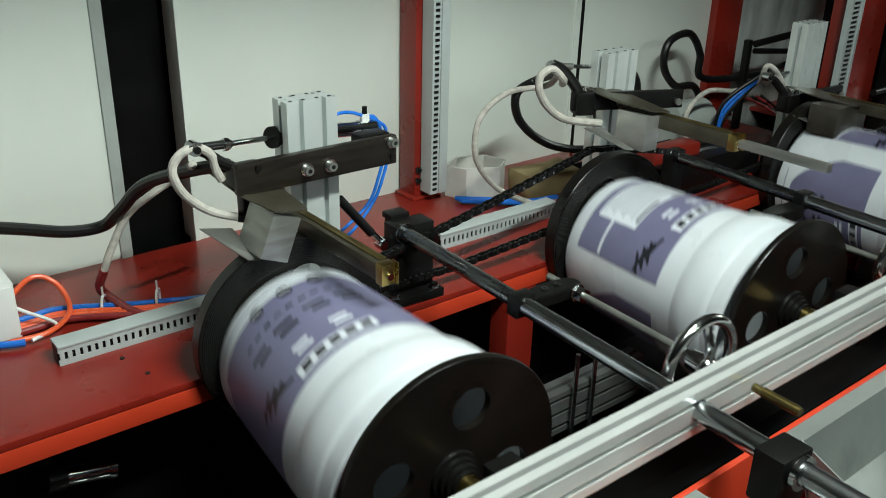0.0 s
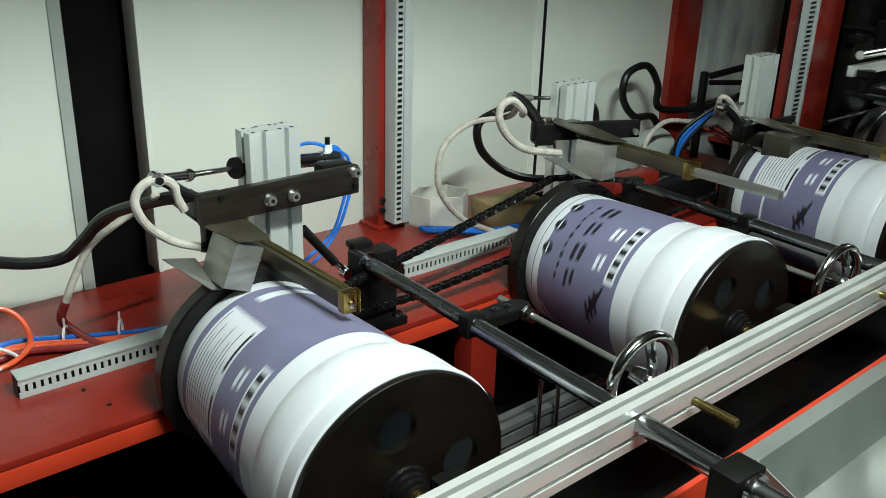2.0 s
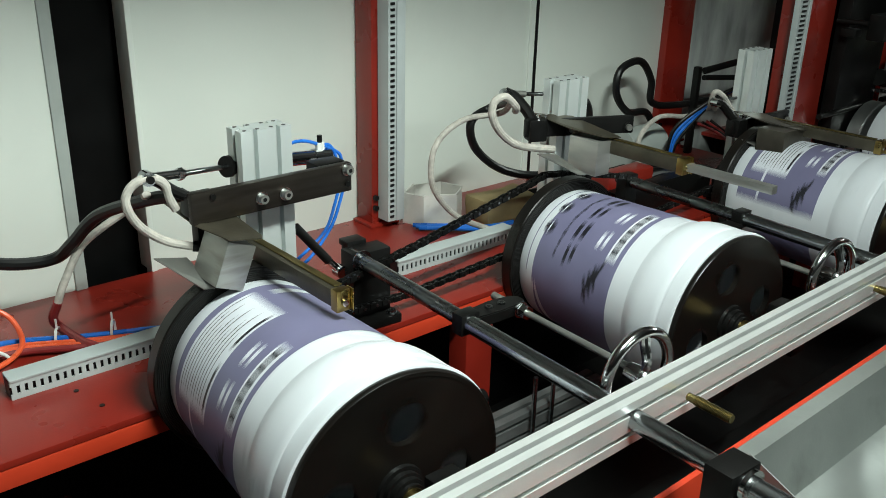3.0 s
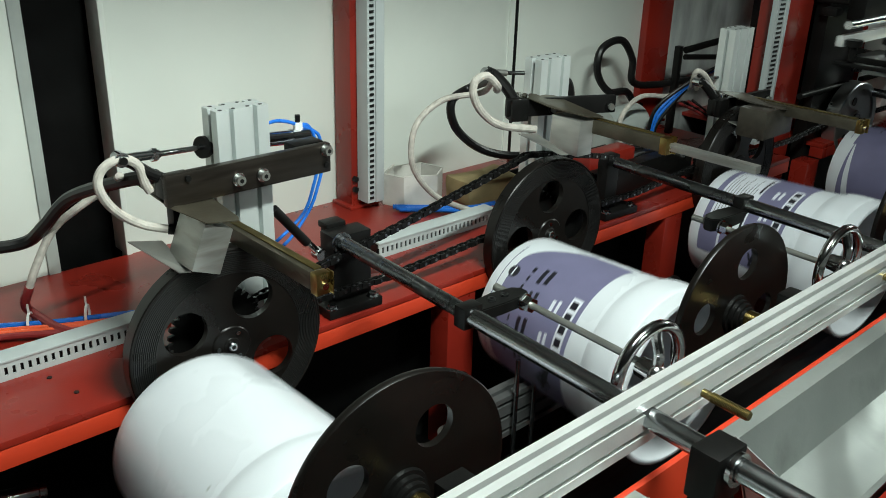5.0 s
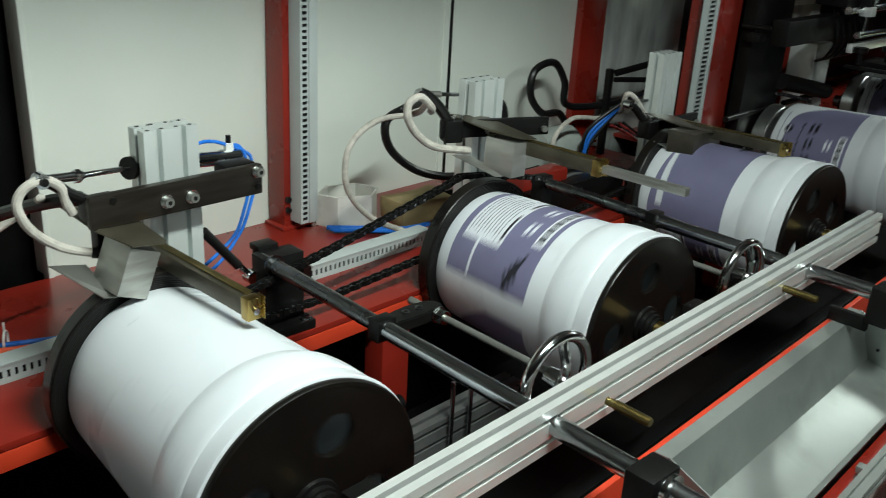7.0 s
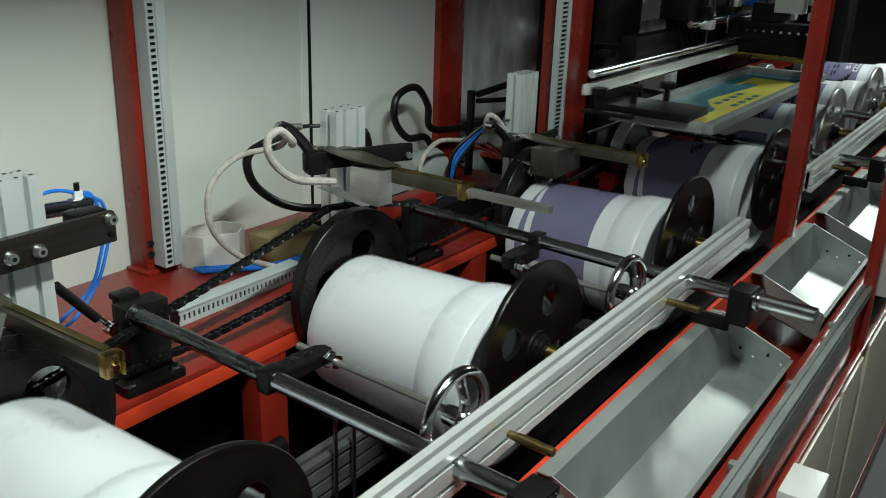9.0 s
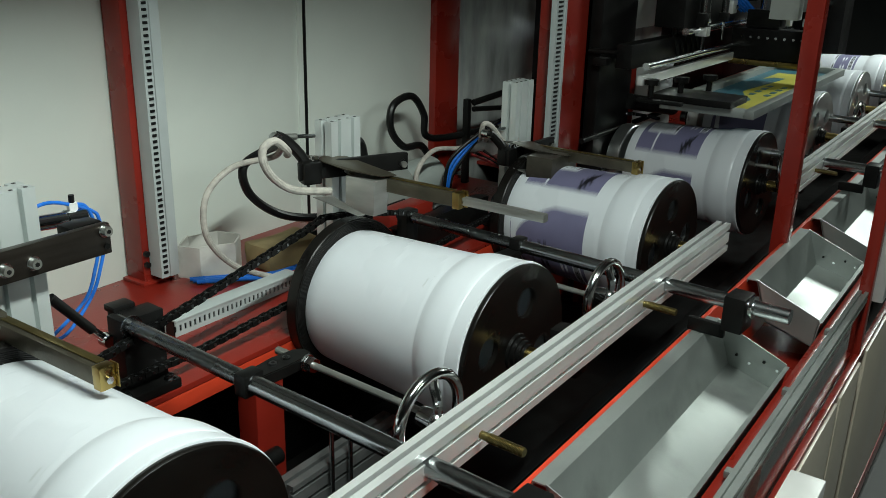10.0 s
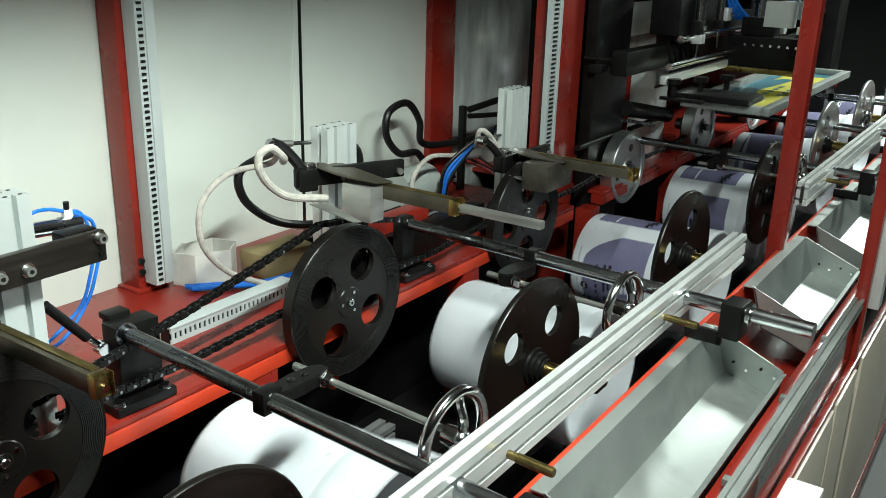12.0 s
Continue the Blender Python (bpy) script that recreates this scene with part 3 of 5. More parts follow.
def patch(bm, y0, y1, a0, a1, lift=0.0006, ny=None, cut=None):
    """A thin curved print on the pail's body between two depths and two angles (degrees, upwards)."""
    na, ny = max(2, int(abs(a1 - a0) / 3)), ny or max(1, int((y1 - y0) / 0.02))
    vs = []
    for i in range(na + 1):
        a = a0 + (a1 - a0) * i / na
        lo, hi = (y0, y1) if cut is None else cut((a - a0) / (a1 - a0))
        row = []
        for j in range(ny + 1):
            y = lo + (hi - lo) * j / ny
            r = pail_radius(y) + lift
            row.append(bm.verts.new((r * math.cos(radians(-a)), -y, r * math.sin(radians(-a)))))
        vs.append(row)
    for i in range(na):
        for j in range(ny):
            bm.faces.new((vs[i][j], vs[i + 1][j], vs[i + 1][j + 1], vs[i][j + 1]))


def print_part(name, mat, parent, patches, label=""):
    bm = bmesh.new()
    for p in patches:
        patch(bm, *p[:4], lift=p[4] if len(p) > 4 else 0.0006)
    return part(name, bm, mat, parent, label)


def pail(printed):
    p = thing("pail", "white plastic paint pail with lavender printed panels between two discs" if printed else "plain white unprinted plastic paint pail held between two discs",
              "pail", "paint pails")
    prof = [(0.0, 0.0), (0.0, 0.118), (0.0, 0.1240), (0.0, 0.1300), (-0.0018, 0.1336), (-0.006, 0.1352)]
    prof += [(-y, pail_radius(y)) for y in (0.03, 0.09, 0.15, 0.21, 0.27)]
    prof += [(-0.2745, 0.1475), (-0.280, 0.1492), (-0.288, 0.1526), (-0.298, 0.1558), (-0.310, 0.1575), (-0.322, 0.1581), (-0.338, 0.1583), (-0.350, 0.1584),
             (-0.3515, 0.1574), (-0.355, 0.1574), (-0.3565, 0.1588), (-0.374, 0.1596), (-0.378, 0.1606), (-0.3810, 0.1602), (-0.3820, 0.1585), (-0.3820, 0.1540),
             (-0.30, 0.1500), (-0.15, 0.1385), (-0.03, 0.1320), (-0.006, 0.1240), (-0.006, 0.0)]
    cut = next(i for i, q in enumerate(prof) if q[0] == -0.27)
    bm = bmesh.new()
    lathe(bm, prof[:cut + 1], 96)
    part("shell", bm, M_PAIL, p)
    bm = bmesh.new()
    lathe(bm, prof[cut:cut + 10], 96)
    part("collar", bm, M_PAIL, p, "raised white collar under the rim")
    bm = bmesh.new()
    lathe(bm, prof[cut + 9:], 96)
    part("rim", bm, M_PAIL, p, "rolled white rim and inner wall")
    if not printed:
        # rubbed marks on the bare plastic
        for y, a, w, h in ((0.252, 31, 0.004, 2.2), (0.262, 36, 0.0025, 1.0), (0.060, 150, 0.003, 1.6), (0.170, 255, 0.003, 2.4)):
            print_part("scuff", M_SEAM, p, [(y, y + w, a, a + h, 0.0005)], "dark rubbed mark")
        return p
    # main panel with a curved rear edge, then the label panel, then the arc band
    bm = bmesh.new()
    patch(bm, 0, 0, -78, 62, ny=10, cut=lambda u: (0.040 + 0.10 * max(0.0, (u - 0.72) / 0.28) ** 2, 0.236))
    part("main_panel", bm, M_LILAC, p, "lavender printed panel")
    bm = bmesh.new()
    patch(bm, 0.030, 0.236, 84, 202, ny=10)
    part("label_panel", bm, M_LILAC, p, "lavender printed panel")
    bm = bmesh.new()
    patch(bm, 0, 0, 202, 282, ny=10, cut=lambda u: (0.030 + 0.015 * u, 0.052 - 0.005 * u))
    patch(bm, 0, 0, 202, 282, ny=10, cut=lambda u: (0.070 - 0.020 * u * u, 0.236))
    part("arc_panel", bm, M_LILAC, p, "lavender printed panel split by a curved white band")
    print_part("thin_ring", M_LILAC, p, [(0.0225, 0.0245, -70, 40)])
    # three round badges
    for a in (12, -9, -30):
        bm = bmesh.new()
        c = bm.verts.new(((pail_radius(0.047) + 0.0012) * math.cos(radians(-a)), -0.047, (pail_radius(0.047) + 0.0012) * math.sin(radians(-a))))
        ring = []
        for i in range(24):
            t = 2 * math.pi * i / 24
            y, aa = 0.047 + 0.0125 * math.cos(t), a + math.degrees(0.0125 / 0.1335) * math.sin(t)
            r = pail_radius(y) + 0.0012
            ring.append(bm.verts.new((r * math.cos(radians(-aa)), -y, r * math.sin(radians(-aa)))))
        for i in range(24):
            bm.faces.new((c, ring[i], ring[(i + 1) % 24]))
        badge = part("badge", bm, M_INK, p, "round black badge")
        print_part("badge_bar", M_PRINTWHITE, badge, [(0.0455, 0.0485, a - 4, a + 4, 0.0018)])
    # unreadable printed rows as plain bars
    for i in range(9):
        a = 20 - 8.4 * i
        print_part("small_bar", M_INK, p, [(0.083 + 0.001 * (i % 2), 0.0905 - 0.0012 * (i % 3), a - 2.6, a + 2.4, 0.0011)])
    for i in range(4):
        a = 18 - 21 * i
        print_part("large_bar", M_INK, p, [(0.108 + 0.002 * (i % 2), 0.117, a - 7.5, a + 6.5, 0.0011)])
        print_part("large_bar", M_INK, p, [(0.124, 0.1335 - 0.002 * (i % 2), a - 6.0 + 2 * (i % 2), a + 7.5, 0.0011)])
    for lo in (-12, 150):
        for q in (lo + 12, lo - 13):
            print_part("mark", M_PRINTWHITE, p, [(0.168, 0.1755, q - 6, q + 5, 0.0011)])
            print_part("mark", M_PRINTWHITE, p, [(0.181, 0.1875, q - 5, q + 6, 0.0011)])
        plate = print_part("brand_plate", M_PRINTWHITE, p, [(0.2035, 0.2265, lo - 25, lo + 25, 0.0011)], "white brand strip")
        for i in range(5):
            print_part("brand_bar", M_INK, plate, [(0.208, 0.222, lo - 21.5 + 9.4 * i, lo - 15.4 + 9.4 * i, 0.0017)])
    sheet = print_part("label_sheet", M_PRINTWHITE, p, [(0.045, 0.140, 114, 190, 0.0011)], "white text label")
    for i in range(10):
        print_part("text_line", M_INK, sheet, [(0.052 + 0.0076 * i, 0.0534 + 0.0076 * i, 119 + (i * 5 % 3) * 2, 187 - (i * 17) % 26, 0.0017)])
    for a in (119, 158):
        print_part("text_bar", M_INK, sheet, [(0.1305, 0.1360, a, a + 26, 0.0017)])
    print_part("seam_stripe", M_PRINTWHITE, p, [(0.083, 0.089, 86, 114, 0.0011)])
    # hand-drawn zigzag scribbles
    for lo in (98, -58):
        bm = bmesh.new()
        for i in range(6):
            patch(bm, 0, 0, lo - 14 + 2.6 * i, lo + 2 + 2.6 * i + 3 * (i % 2), lift=0.0011, ny=1,
                  cut=lambda u, i=i: (0.170 + 0.0042 * i + 0.013 * (u if i % 2 else 1 - u), 0.1760 + 0.0042 * i + 0.013 * (u if i % 2 else 1 - u)))
        part("scribble", bm, M_INK, p, "black marker scribble")
    return p


PAILS = {}
for j in range(-3, 4):
    printed = j >= -1
    src = next((q for i, q in PAILS.items() if (i >= -1) == printed), None)
    PAILS[j] = pail(printed) if src is None else copy_thing(src, Matrix.Identity(4))

# ---- sliding rails, bars, hand wheels ----
RAIL_Y, RAIL_TOP = 0.521, 0.985


def slide_rail(x0, x1):
    r = thing("slide_rail", "aluminium T-slot rail pressing the front discs, clear anodised", "rail", "slide rails")
    bm = bmesh.new()
    out = [(x0, RAIL_Y + 0.015 + u, RAIL_TOP - 0.0315 + v) for u, v in slotted(0.030, 0.063, 1, 2, pitch=0.030, slot=0.0075)]
    polygon(bm, out, (x1 - x0, 0, 0))
    part("profile", bm, M_ALU, r, smooth=False)
    bm = bmesh.new()
    box(bm, x0, x1, RAIL_Y + 0.0105, RAIL_Y + 0.0195, RAIL_TOP - 0.055, RAIL_TOP - 0.0095)
    part("slot_core", bm, M_SLOT, r)
    for k in STATIONS:
        x = AXIS_X + PITCH * k + (REAR_Y - 0.60) * math.tan(radians(SKEW))
        if x0 < x - 0.02 and x + 0.02 < x1:
            boxpart("spindle_bearing", (x - 0.021, x + 0.021, RAIL_Y + 0.030, RAIL_Y + 0.084, 0.873 + lift_of(k), 0.950), M_BLACK, r, 0.003, "black bearing block behind the rail")
    return r


RAILS = [slide_rail(-2.2, 1.905), slide_rail(2.46, 5.9)]


def hand_wheel(parent, at, r=0.064):
    w = new("handwheel")
    w.parent = parent
    w.matrix_basis = at
    bm = bmesh.new()
    pts = [(r * math.cos(2 * math.pi * i / 28), 0, r * math.sin(2 * math.pi * i / 28)) for i in range(28)]
    rings = []
    for i, p in enumerate(pts):
        a = 2 * math.pi * i / 28
        rings.append([bm.verts.new(((r + 0.0084 * math.cos(t)) * math.cos(a), 0.0084 * math.sin(t), (r + 0.0084 * math.cos(t)) * math.sin(a))) for t in [2 * math.pi * q / 12 for q in range(12)]])
    for i in range(28):
        a, b = rings[i], rings[(i + 1) % 28]
        for q in range(12):
            bm.faces.new((a[q], a[(q + 1) % 12], b[(q + 1) % 12], b[q]))
    part("wheel_rim", bm, M_CHROME, w)
    for a in (85, 205, 325):
        c, s = math.cos(radians(a)), math.sin(radians(a))
        bm = bmesh.new()
        sweep(bm, [(0, -0.010, 0), (0.4 * r * c, -0.012, 0.4 * r * s), (0.75 * r * c, -0.003, 0.75 * r * s), (r * c, 0, r * s)], 0.0072, 10, 4)
        part("spoke", bm, M_CHROME, w)
    bm = bmesh.new()
    lathe(bm, [(0.014, 0.0), (0.014, 0.014), (-0.008, 0.016), (-0.016, 0.015), (-0.021, 0.011), (-0.023, 0.0)], 24)
    part("wheel_hub", bm, M_CHROME, w)
    return w


def slide_bar(side, drop):
    """Local x at the bar's axis; world y and z. side: to which side the screw and stud lie."""
    b = thing("slide_bar", "steel slide bar with black arm, chrome handwheel and brass stud", "slide bar", "slide bars")
    z = 0.956
    rodpart("dark_bar", (0, 0.862, z), (0, 1.182, z), 0.0125, M_DARKBAR, b, 32)
    rodpart("chrome_bar", (0, 0.292, z), (0, 0.862, z), 0.0138, M_SHAFT, b, 32, "polished chrome half of the bar")
    bm = bmesh.new()
    box(bm, -0.0175, 0.0175, 0.842, 0.866, z - 0.018, z + 0.0165, 0.0025)
    part("bar_clamp", bm, M_BLACK, b)
    x1, zr = side * 0.095, z - drop
    low = z - 0.010 - drop
    bm = bmesh.new()
    polygon(bm, [(side * 0.012, 0.838, low), (side * 0.012, 0.870, low), (side * 0.060, 0.876, low), (side * 0.100, 0.872, low), (side * 0.113, 0.862, low),
                 (side * 0.113, 0.846, low), (side * 0.096, 0.838, low), (side * 0.055, 0.836, low)], (0, 0, 0.019 + drop * 0.3))
    bmesh.ops.recalc_face_normals(bm, faces=bm.faces)
    bmesh.ops.bevel(bm, geom=list(bm.edges), offset=0.0018, segments=2, affect="EDGES")
    part("arm", bm, M_BLACK, b)
    for q in (0.046, 0.072):
        rodpart("cap_screw", (side * q, 0.855, low + 0.018), (side * q, 0.855, low + 0.0225), 0.0062, M_DARKBAR, b, 14, "black socket screw")
        rodpart("screw_socket", (side * q, 0.855, low + 0.0220), (side * q, 0.855, low + 0.0229), 0.0032, M_CABLE, b, 6)
    bm = bmesh.new()
    rod(bm, (x1, 0.60, zr), (x1, 0.900, zr), 0.0053, 16)
    for i in range(14):
        rod(bm, (x1, 0.874 + 0.0019 * i, zr), (x1, 0.8749 + 0.0019 * i, zr), 0.0064, 12)
    part("screw_rod", bm, M_STEEL, b, "threaded steel rod")
    for y in (0.829, 0.8215):
        rodpart("nut", (x1, y - 0.0035, zr), (x1, y + 0.0035, zr), 0.0118, M_CHROME, b, 6)
    rodpart("washer", (x1, 0.8335, zr), (x1, 0.8362, zr), 0.0135, M_BRIGHT, b, 24)
    hand_wheel(b, pose(x1, 0.600, zr - 0.006 + drop * 0.6, 0, 0, 0))
    bm = bmesh.new()
    rod(bm, (side * 0.105, RAIL_Y + 0.001, z - 0.004), (side * 0.105, RAIL_Y - 0.066, z - 0.004), 0.0058, 16)
    for i in range(24):
        y = RAIL_Y - 0.012 - 0.0022 * i
        rod(bm, (side * 0.105, y, z - 0.004), (side * 0.105, y - 0.0011, z - 0.004), 0.0068, 12)
    part("brass_stud", bm, M_OLIVE, b, "threaded brass stud")
    return b


def bar_bearing(drop):
    """The fixed block behind the chain in which a slide bar runs; local x at the bar's axis."""
    b = thing("bar_bearing", "black steel bearing block bolted to the table edge behind the chain", "bearing block", "slide bar bearings")
    z = 0.956
    if drop:
        boxpart("bearing_block", (-0.020, 0.020, 1.142, 1.172, SHELF + 0.012, z + 0.016), M_BLACK, b, 0.003)
    else:
        boxpart("bearing_block", (-0.016, 0.062, 1.142, 1.186, SHELF + 0.012, z + 0.012), M_BLACK, b, 0.003)
        boxpart("upright", (0.000, 0.034, 1.187, 1.210, SHELF + 0.012, z + 0.008), M_BLACK, b, 0.003)
        boxpart("cap", (-0.003, 0.037, 1.183, 1.214, z + 0.008, z + 0.020), M_BLACK, b, 0.003)
        rodpart("cap_screw", (0.017, 1.187, z - 0.004), (0.017, 1.182, z - 0.004), 0.006, M_DARKBAR, b, 12)
        rodpart("collar", (0, 1.139, z), (0, 1.142, z), 0.019, M_DARKBAR, b, 24)
    boxpart("foot", (-0.045, 0.066, 1.112, 1.190, SHELF + 0.0005, SHELF + 0.018), M_BLACK, b, 0.003)
    for q in (0.050, -0.034):
        rodpart("foot_bolt", (q, 1.122, SHELF + 0.018), (q, 1.122, SHELF + 0.026), 0.0075, M_DARKBAR, b, 6)
        rodpart("foot_washer", (q, 1.122, SHELF + 0.0178), (q, 1.122, SHELF + 0.0198), 0.0105, M_BRIGHT, b, 20)
    return b


BAR_X = [(-0.25, 1, 0.0), (0.753, 1, 0.0), (1.510, -1, 0.022), (2.755, -1, 0.02), (3.52, 1, 0.02), (4.27, 1, 0.02)]
BARS = []
for x, side, drop in BAR_X:
    b = slide_bar(side, drop)
    b.matrix_basis = pose(x, 0, 0, 0, 0, SKEW)
    BARS.append((b, x))
    bar_bearing(drop).matrix_basis = pose(x, 0, 0, 0, 0, SKEW)

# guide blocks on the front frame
structure("front_beam", (-0.9, END_X, 0.4605, 0.470, 0.50, 0.880), M_RED_LIT, 0.003, "orange-red front frame beam")
structure("front_beam_outer", (-0.9, END_X, 0.282, 0.298, 0.70, 0.800), M_RED, 0.003, "red outer frame beam")
structure("front_beam_low", (-0.9, END_X, 0.30, 0.46, 0.66, 0.70), M_RED, 0.003, "red cross plate under the troughs")
for x, _, _ in BAR_X:
    g = thing("guide_block", "black square guide block round the chrome bar on the front frame", "guide block", "guide blocks", pose(x, 0, 0, 0, 0, SKEW))
    bm = bmesh.new()
    box(bm, -0.027, 0.027, 0.364, 0.402, 0.908, 0.974, 0.003)
    part("block", bm, M_BLACK, g)
    if x < 1.0:
        boxpart("hanger", (-0.026, 0.026, 0.368, 0.398, 0.7005, 0.907), M_BLACK, g, 0.003)
    else:
        boxpart("bracket", (-0.006, 0.006, 0.401, 0.4705, 0.8825, 0.9085), M_BLACK, g, 0.003)
    bm = bmesh.new()
    lathe(bm, [(0.0, 0.014), (0.0, 0.021), (-0.006, 0.021), (-0.006, 0.014)], 28)
    part("bushing", bm, M_CHROME, g, m=pose(0, 0.360, 0.956))


def trough(x0, x1):
    t = thing("ink_trough", "bent stainless sheet trough with slanted end plates, smeared inside", "trough", "sheet troughs")
    sec = [(0.4600, 0.872), (0.4600, 0.882), (0.436, 0.882), (0.408, 0.796), (0.310, 0.765), (0.304, 0.822), (0.296, 0.822)]
    inn = [(0.300, 0.819), (0.3075, 0.7625), (0.4100, 0.7930), (0.4380, 0.8795), (0.4570, 0.8795)]
    bm = bmesh.new()
    polygon(bm, [(x0, y, z) for y, z in sec + inn], (x1 - x0, 0, 0))
    part("bent_sheet", bm, M_TROUGH, t, smooth=False)
    for x in (x0, x1 - 0.002):
        bm = bmesh.new()
        polygon(bm, [(x, 0.440, 0.884), (x, 0.412, 0.793), (x, 0.309, 0.764), (x, 0.302, 0.826)], (0.002, 0, 0))
        part("end_plate", bm, M_TROUGH, t)
    for i in range(5):
        bm = bmesh.new()
        y = 0.42 - 0.026 * i
        rod(bm, (x1 - 0.003, y, 0.81 + 0.01 * (i % 2)), (x1 - 0.006, y, 0.81 + 0.01 * (i % 2)), 0.0028, 10)
        part("rivet", bm, M_BLACK if i % 2 else M_CHROME, t)
    return t


for x0, x1 in ((0.05, 0.742), (0.93, 1.616), (1.868, 2.315), (2.43, 3.02), (3.15, 3.9), (4.0, 4.8)):
    trough(x0, x1)

# outer frame profile, clear panel, side panels
of = thing("outer_frame_profile", "slim aluminium frame profile along the machine's open side", "rail")
bm = bmesh.new()
polygon(bm, [(0.0, 0.252 + u, 0.842 + v) for u, v in slotted(0.022, 0.022, 1, 1, slot=0.006, deep=0.007)], (2.06, 0, 0))
part("profile", bm, M_TROUGH, of, smooth=False)
boxpart("slot_core", (0.0, 2.06, 0.2485, 0.2555, 0.8385, 0.8455), M_SLOT, of, 0)
for x in (1.20, 1.515, 1.83):
    boxpart("bracket", (x, x + 0.016, 0.264, 0.284, 0.812, 0.824), M_TROUGH, of, 0.002)
structure("window_1", (0.0, 2.05, 0.249, 0.253, 0.70, 0.8305), M_GLASS, 0, "clear acrylic strip under the frame profile")
bpy.data.objects["window_1"].visible_shadow = False
structure("side_frame_top", (-0.9, END_X, 0.233, 0.247, 0.688, 0.703), M_RED, 0.002, "red frame bar of the machine's side")
structure("side_frame_bottom", (-0.9, END_X, 0.225, 0.247, 0.06, 0.12), M_RED, 0.002, "red frame bar of the machine's side")
for i, (x0, x1) in enumerate(((0.0, 1.30), (1.325, 1.80), (1.825, 2.03), (2.10, 2.8), (2.85, 3.6))):
    structure("side_panel_%d" % (i + 1), (x0, x1, 0.228, 0.242, 0.12, 0.687), M_BEIGE, 0.003, "beige coated side panel")
    structure("side_bar_%d" % (i + 1), (x1, x1 + 0.024, 0.236, 0.247, 0.12, 0.687), M_RED, 0.002, "red upright bar between side panels")
sw = thing("switch_box", "small white plastic switch box with a round black button", "switch box")
boxpart("case", (1.30, 1.40, 0.170, 0.227, 0.660, 0.745), M_WHITEBOX, sw, 0.004)
rodpart("button", (1.37, 0.172, 0.70), (1.37, 0.165, 0.70), 0.012, M_BLACK, sw)
red_post(2.165, 2.205, 0.455, 0.495, 0.0, 2.04)
red_post(2.03, 2.062, 0.236, 0.262, 0.0, 2.04)
dp = thing("door_profile", "grey aluminium door upright at the outer red post", "door frame")
boxpart("upright", (2.068, 2.11, 0.215, 0.255, 0.82, 2.0), M_ALU, dp, 0.002)

# ---- columns and flame heads ----


def column(x, y, top, label):
    c = thing("support_column", label, "column", "support columns")
    bm = bmesh.new()
    polygon(bm, [(x + u, y + v, SHELF) for u, v in slotted(0.088, 0.044, 2, 1, pitch=0.040, slot=0.0085, deep=0.012)], (0, 0, top - SHELF))
    part("profile", bm, M_ALUWHITE, c, smooth=False)
    bm = bmesh.new()
    box(bm, x - 0.031, x + 0.031, y - 0.0098, y + 0.0098, SHELF, top - 0.004)
    part("slot_core", bm, M_SLOT, c)
    for q in (-0.04, 0.04):
        boxpart("foot_bracket", (x + q - 0.012, x + q + 0.012, y - 0.045, y - 0.023, SHELF, SHELF + 0.03), M_ALU, c, 0.002)
    for u in (-0.034, -0.012, 0.012, 0.034):
        for v in (-0.015, 0.015):
            rodpart("end_bore", (x + u, y + v, top - 0.002), (x + u, y + v, top + 0.0006), 0.0032, M_CABLE, c, 10)
    return c


column(0.647, 1.172, 1.214, "pale aluminium T-slot column standing on the red table")
column(1.358, 1.172, 1.211, "pale aluminium T-slot column standing on the red table")
column(2.078, 1.172, 1.206, "pale aluminium T-slot column standing on the red table")


